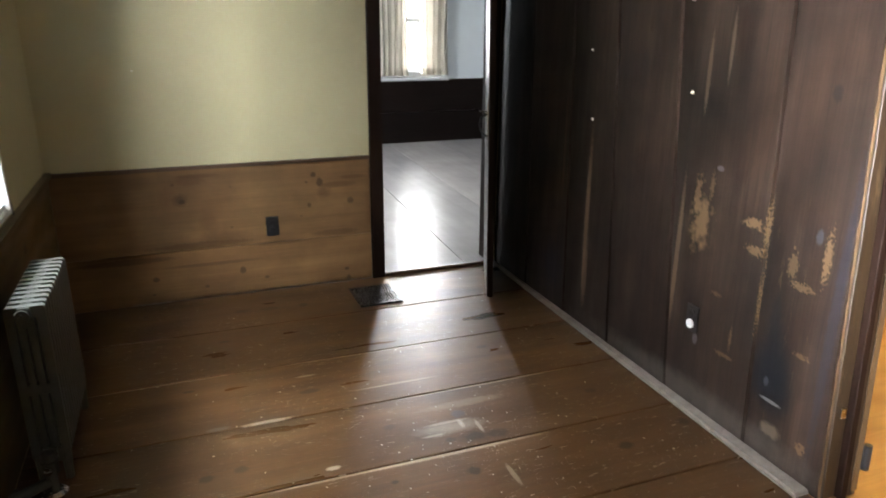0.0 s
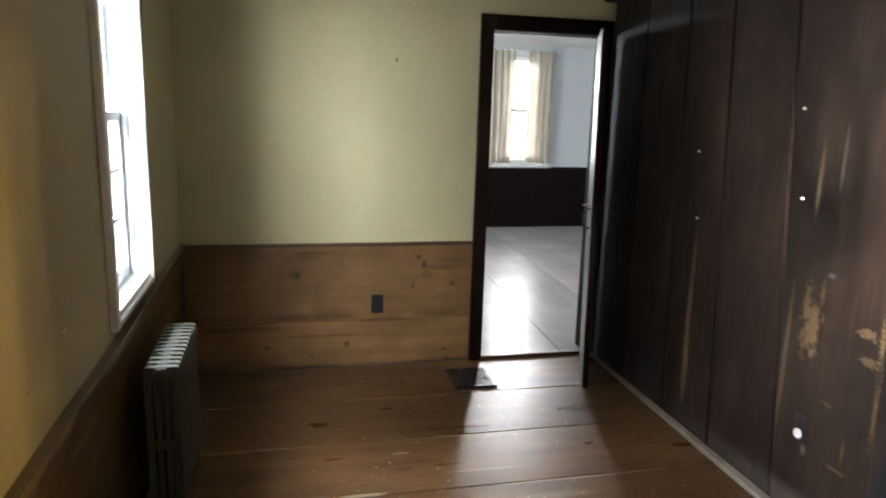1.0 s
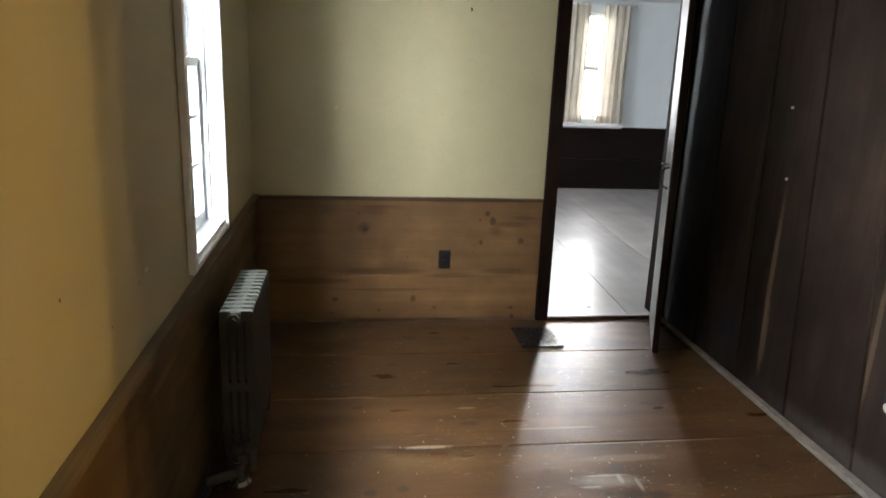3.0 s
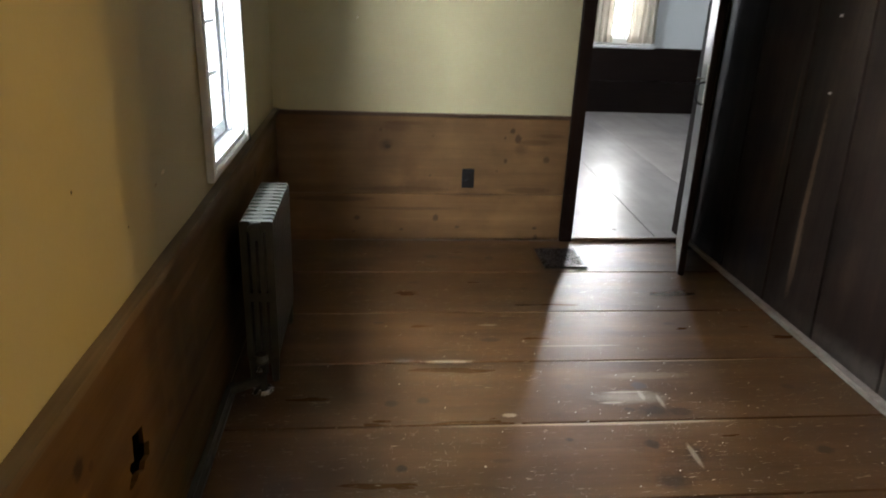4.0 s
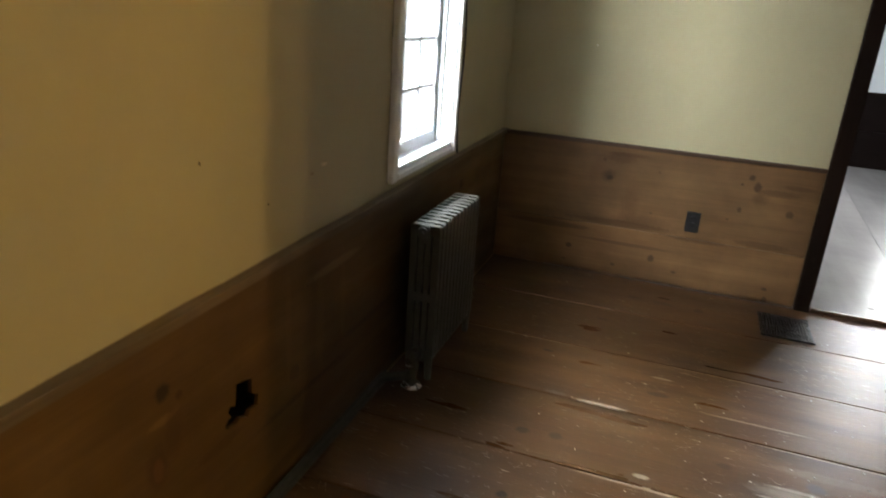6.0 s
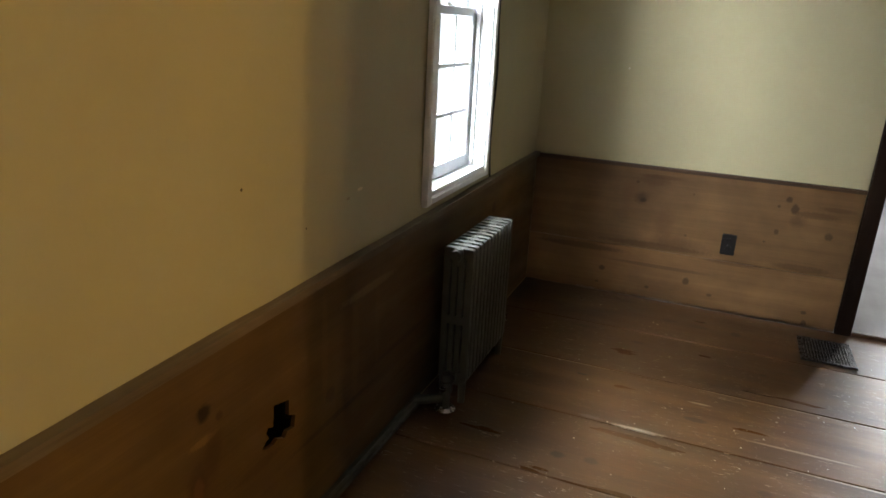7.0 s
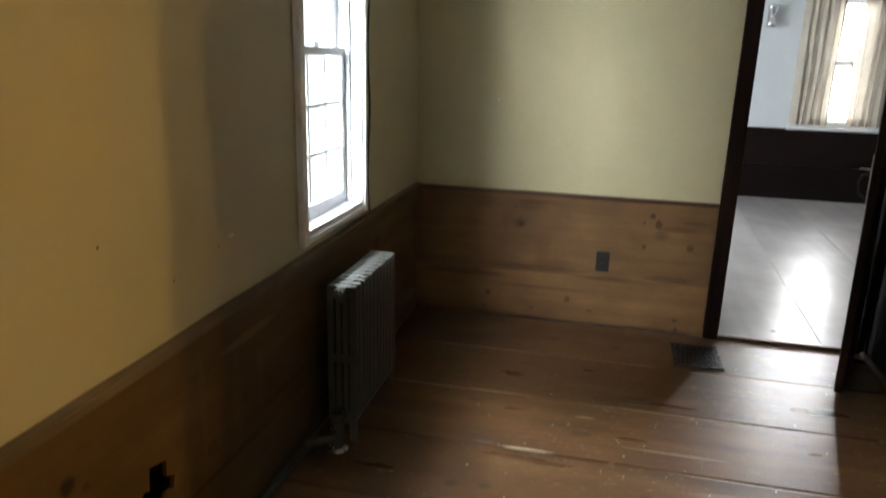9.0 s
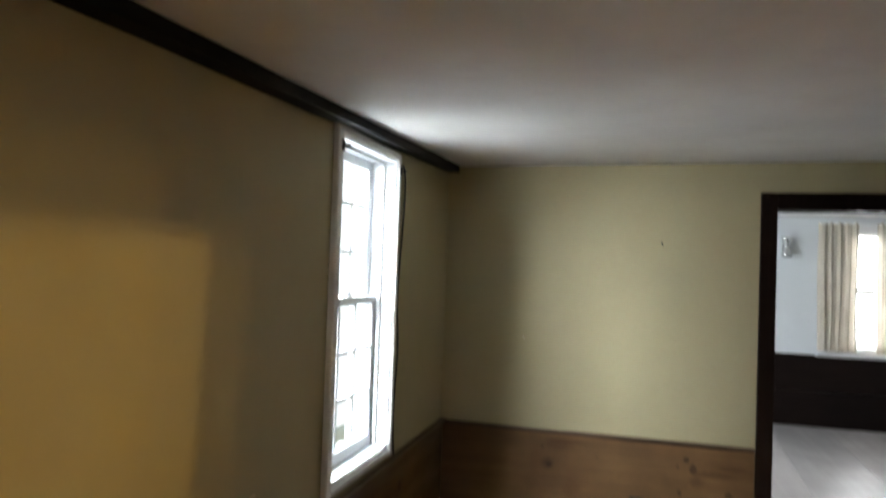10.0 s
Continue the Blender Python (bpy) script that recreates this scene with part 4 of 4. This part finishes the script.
# nails in the planks and the cream wall
for y, z in ((-0.999, 1.375), (-1.04, 1.062), (-1.706, 1.246), (-1.655, 1.581)):
    bm = bmesh.new()
    rod(bm, (2.4745, y, z), (2.466, y + 0.001, z), 0.0065, 8, 0.005)
    tagged(new("nail", mesh("nail", bm, M_WHITEPL)), "pale painted nail head in the plank wall", "nail", "nails")
bm = bmesh.new()
rod(bm, (1.176, 0.0115, 1.80), (1.176, -0.006, 1.797), 0.004, 8)
rod(bm, (1.176, -0.006, 1.797), (1.176, -0.009, 1.785), 0.004, 8)
tagged(new("wall_hook", mesh("wall_hook", bm, M_IRON)), "small dark nail hook in the cream plaster wall", "hook")

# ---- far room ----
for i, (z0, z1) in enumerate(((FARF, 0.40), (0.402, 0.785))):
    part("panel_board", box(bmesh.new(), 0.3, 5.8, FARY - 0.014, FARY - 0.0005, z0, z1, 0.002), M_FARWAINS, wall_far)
setting("trim_rail_far", boxes((0.3, WX0 - 0.07, FARY - 0.024, FARY, 0.786, 0.803), (WX1 + 0.07, 5.8, FARY - 0.024, FARY, 0.786, 0.803), bevel=0.003), M_TRIM, "dark cap rail of the far room panelling", "chair rail")
window_2 = thing("window_2", ((WX0 + WX1) / 2, FARY, WZA), "white painted sash window behind sheer curtains", "window", "", "structure")
for x0, x1 in ((WX0 - 0.05, WX0 + 0.002), (WX1 - 0.002, WX1 + 0.05)):
    part("casing", box(bmesh.new(), x0, x1, FARY - 0.018, FARY, WZA, WZB + 0.05, 0.004), M_WHITE, window_2)
part("head_casing", box(bmesh.new(), WX0 + 0.002, WX1 - 0.002, FARY - 0.017, FARY, WZB - 0.002, WZB + 0.05, 0.004), M_WHITE, window_2)
part("window_sill", box(bmesh.new(), WX0 - 0.065, WX1 + 0.065, FARY - 0.06, FARY + 0.06, WZA - 0.028, WZA, 0.006, 2), M_WHITE, window_2)
part("frame", boxes((WX0, WX0 + 0.03, FARY, FARY + 0.19, WZA, WZB), (WX1 - 0.03, WX1, FARY, FARY + 0.19, WZA, WZB), (WX0 + 0.03, WX1 - 0.03, FARY, FARY + 0.19, WZB - 0.03, WZB), (WX0 + 0.03, WX1 - 0.03, FARY + 0.06, FARY + 0.19, WZA, WZA + 0.02)), M_WHITE, window_2)
for nm, y, z0, z1 in (("lower_sash", FARY + 0.07, WZA + 0.02, 1.53), ("upper_sash", FARY + 0.11, 1.49, WZB - 0.03)):
    xa, xb = WX0 + 0.03, WX1 - 0.03
    s_ob = part(nm, boxes((xa, xa + 0.04, y, y + 0.03, z0, z1), (xb - 0.04, xb, y, y + 0.03, z0, z1), (xa + 0.04, xb - 0.04, y, y + 0.03, z0, z0 + 0.045), (xa + 0.04, xb - 0.04, y, y + 0.03, z1 - 0.04, z1)), M_WHITE, window_2)
    for i in (1, 2):
        x = xa + 0.04 + (xb - xa - 0.08) * i / 3
        part("muntin", box(bmesh.new(), x - 0.008, x + 0.008, y + 0.006, y + 0.024, z0 + 0.045, z1 - 0.04), M_WHITE, s_ob)
        z = z0 + 0.045 + (z1 - z0 - 0.085) * i / 3
        part("muntin", box(bmesh.new(), xa + 0.04, xb - 0.04, y + 0.007, y + 0.023, z - 0.008, z + 0.008), M_WHITE, s_ob)
    for i in range(3):
        x0, x1 = (xa + 0.04 + (xb - xa - 0.08) * (i + k) / 3 for k in (0, 1))
        for j in range(3):
            za, zb = (z0 + 0.045 + (z1 - z0 - 0.085) * (j + k) / 3 for k in (0, 1))
            pane = part("pane", boxes((x0 + 0.009, x1 - 0.009, y + 0.0135, y + 0.0165, za + 0.009, zb - 0.009)), M_GLASS, s_ob)
            pane.visible_shadow = False


def curtain(x0, x1, folds, seed):
    """A pleated sheer panel gathered on the rod, with a heavier hem."""
    rng = random.Random(seed)
    ob = thing("curtain", ((x0 + x1) / 2, FARY - 0.07, WZA), "sheer unbleached curtain panel hanging from a rod", "curtain", "curtains")
    nx, nz = 72, 22
    ph = [rng.uniform(0, 6.28) for _ in range(4)]
    for nm, za, zb, off in (("cloth", 0.862, 2.262, 0.0), ("hem", 0.858, 0.935, -0.003)):
        bm = bmesh.new()
        grid = []
        for j in range(nz + 1):
            z = za + (zb - za) * j / nz
            drop = (2.262 - z) / 1.4
            row = []
            for i in range(nx + 1):
                u = i / nx
                amp = 0.010 + 0.016 * drop
                y = FARY - 0.072 + off + amp * math.sin(u * folds * 6.283 + ph[0] + 0.8 * math.sin(drop * 2 + ph[1])) + 0.5 * amp * math.sin(u * folds * 10.1 + ph[2])
                x = x0 + (x1 - x0) * u + 0.012 * math.sin(drop * 4 + u * 5 + ph[3]) * drop
                row.append(bm.verts.new((x, y, z)))
            grid.append(row)
        for j in range(nz):
            for i in range(nx):
                bm.faces.new((grid[j][i], grid[j][i + 1], grid[j + 1][i + 1], grid[j + 1][i]))
        part(nm, bm, M_CURTAIN, ob, "", True)


curtain(2.99, 3.385, 5, 3)
curtain(3.565, 3.90, 4, 8)
rodbm = rod(bmesh.new(), (3.0, FARY - 0.072, 2.25), (3.98, FARY - 0.072, 2.25), 0.008, 12)
curtain_rod = thing("curtain_rod", (3.5, FARY, 2.25), "thin white metal curtain rod over the far window", "curtain rod")
part("rod", rodbm, M_WHITE, curtain_rod, "", True)
for x in (3.01, 3.97):
    part("bracket", boxes((x - 0.008, x + 0.008, FARY - 0.085, FARY - 0.0005, 2.236, 2.264), bevel=0.002), M_WHITE, curtain_rod)

sconce = thing("wall_sconce", (2.675, FARY, 1.975), "silver wall sconce with a waisted glass body", "wall lamp")
part("backplate", box(bmesh.new(), 2.64, 2.71, FARY - 0.012, FARY - 0.0005, 1.90, 2.05, 0.004, 2), M_CHROME, sconce)
prof = ((0.018, 1.862), (0.05, 1.868), (0.052, 1.90), (0.036, 1.945), (0.028, 1.975), (0.036, 2.01), (0.056, 2.06), (0.06, 2.085), (0.052, 2.09))
bm = bmesh.new()
rings = [[bm.verts.new((2.675 + r * math.cos(a), FARY - 0.07 + r * math.sin(a), z)) for a in [6.2832 * k / 20 for k in range(20)]] for r, z in prof]
for a, b in zip(rings, rings[1:]):
    for k in range(20):
        bm.faces.new((a[k], a[(k + 1) % 20], b[(k + 1) % 20], b[k]))
bm.faces.new(rings[0][::-1])
bm.faces.new(rings[-1])
part("shade", bm, M_CHROME, sconce, "", True)
part("arm", rod(bmesh.new(), (2.675, FARY - 0.05, 1.975), (2.675, FARY - 0.01, 1.975), 0.01), M_CHROME, sconce)

# ---- lamp in the side room ----
ceiling_lamp = thing("ceiling_lamp", (3.66, -2.52, 2.26), "three-bulb ceiling lamp giving warm light in the side room", "ceiling lamp")
bm = bmesh.new()
rod(bm, (3.66, -2.52, 2.235), (3.66, -2.52, 2.2595), 0.16, 24, 0.15)
part("canopy", bm, M_WHITE, ceiling_lamp)
for x, y, z, watts in BULBS:
    part("socket", rod(bmesh.new(), (x, y, z + 0.055), (x, y, 2.245), 0.014, 12), M_CHROME, ceiling_lamp)
    bm = bmesh.new()
    bmesh.ops.create_uvsphere(bm, u_segments=14, v_segments=8, radius=0.024, matrix=Matrix.Translation((x, y, z + 0.038)))
    part("bulb", bm, M_BULB, ceiling_lamp, "lit warm bulb", True)

# paint chips and grit on the boards
rng = random.Random(4)
bm = bmesh.new()
for i in range(150):
    x, y, s = rng.uniform(0.35, 2.4), rng.uniform(-2.9, -0.15), rng.uniform(0.0014, 0.0042)
    if rng.random() < 0.4:
        x, y = rng.gauss(1.5, 0.25), rng.gauss(-1.7, 0.35)
    if 1.45 < x < 1.73 and -0.46 < y < -0.12:
        continue
    if not 0.3 < x < 2.4 or y > -0.1:
        continue
    vs = [bm.verts.new((x + s * rng.uniform(0.6, 1.6) * math.cos(a), y + s * math.sin(a), 0.0004)) for a in (0.2, 1.9, 3.4, 5.0)]
    f = bm.faces.new(vs)
    top = bmesh.ops.extrude_face_region(bm, geom=[f])
    bmesh.ops.translate(bm, verts=[g for g in top["geom"] if isinstance(g, bmesh.types.BMVert)], vec=(0, 0, 0.0012))
tagged(new("paint_chips", mesh("paint_chips", bm, M_CHIP)), "scattered pale paint chips and grit on the floorboards", "debris", "", "stuff")
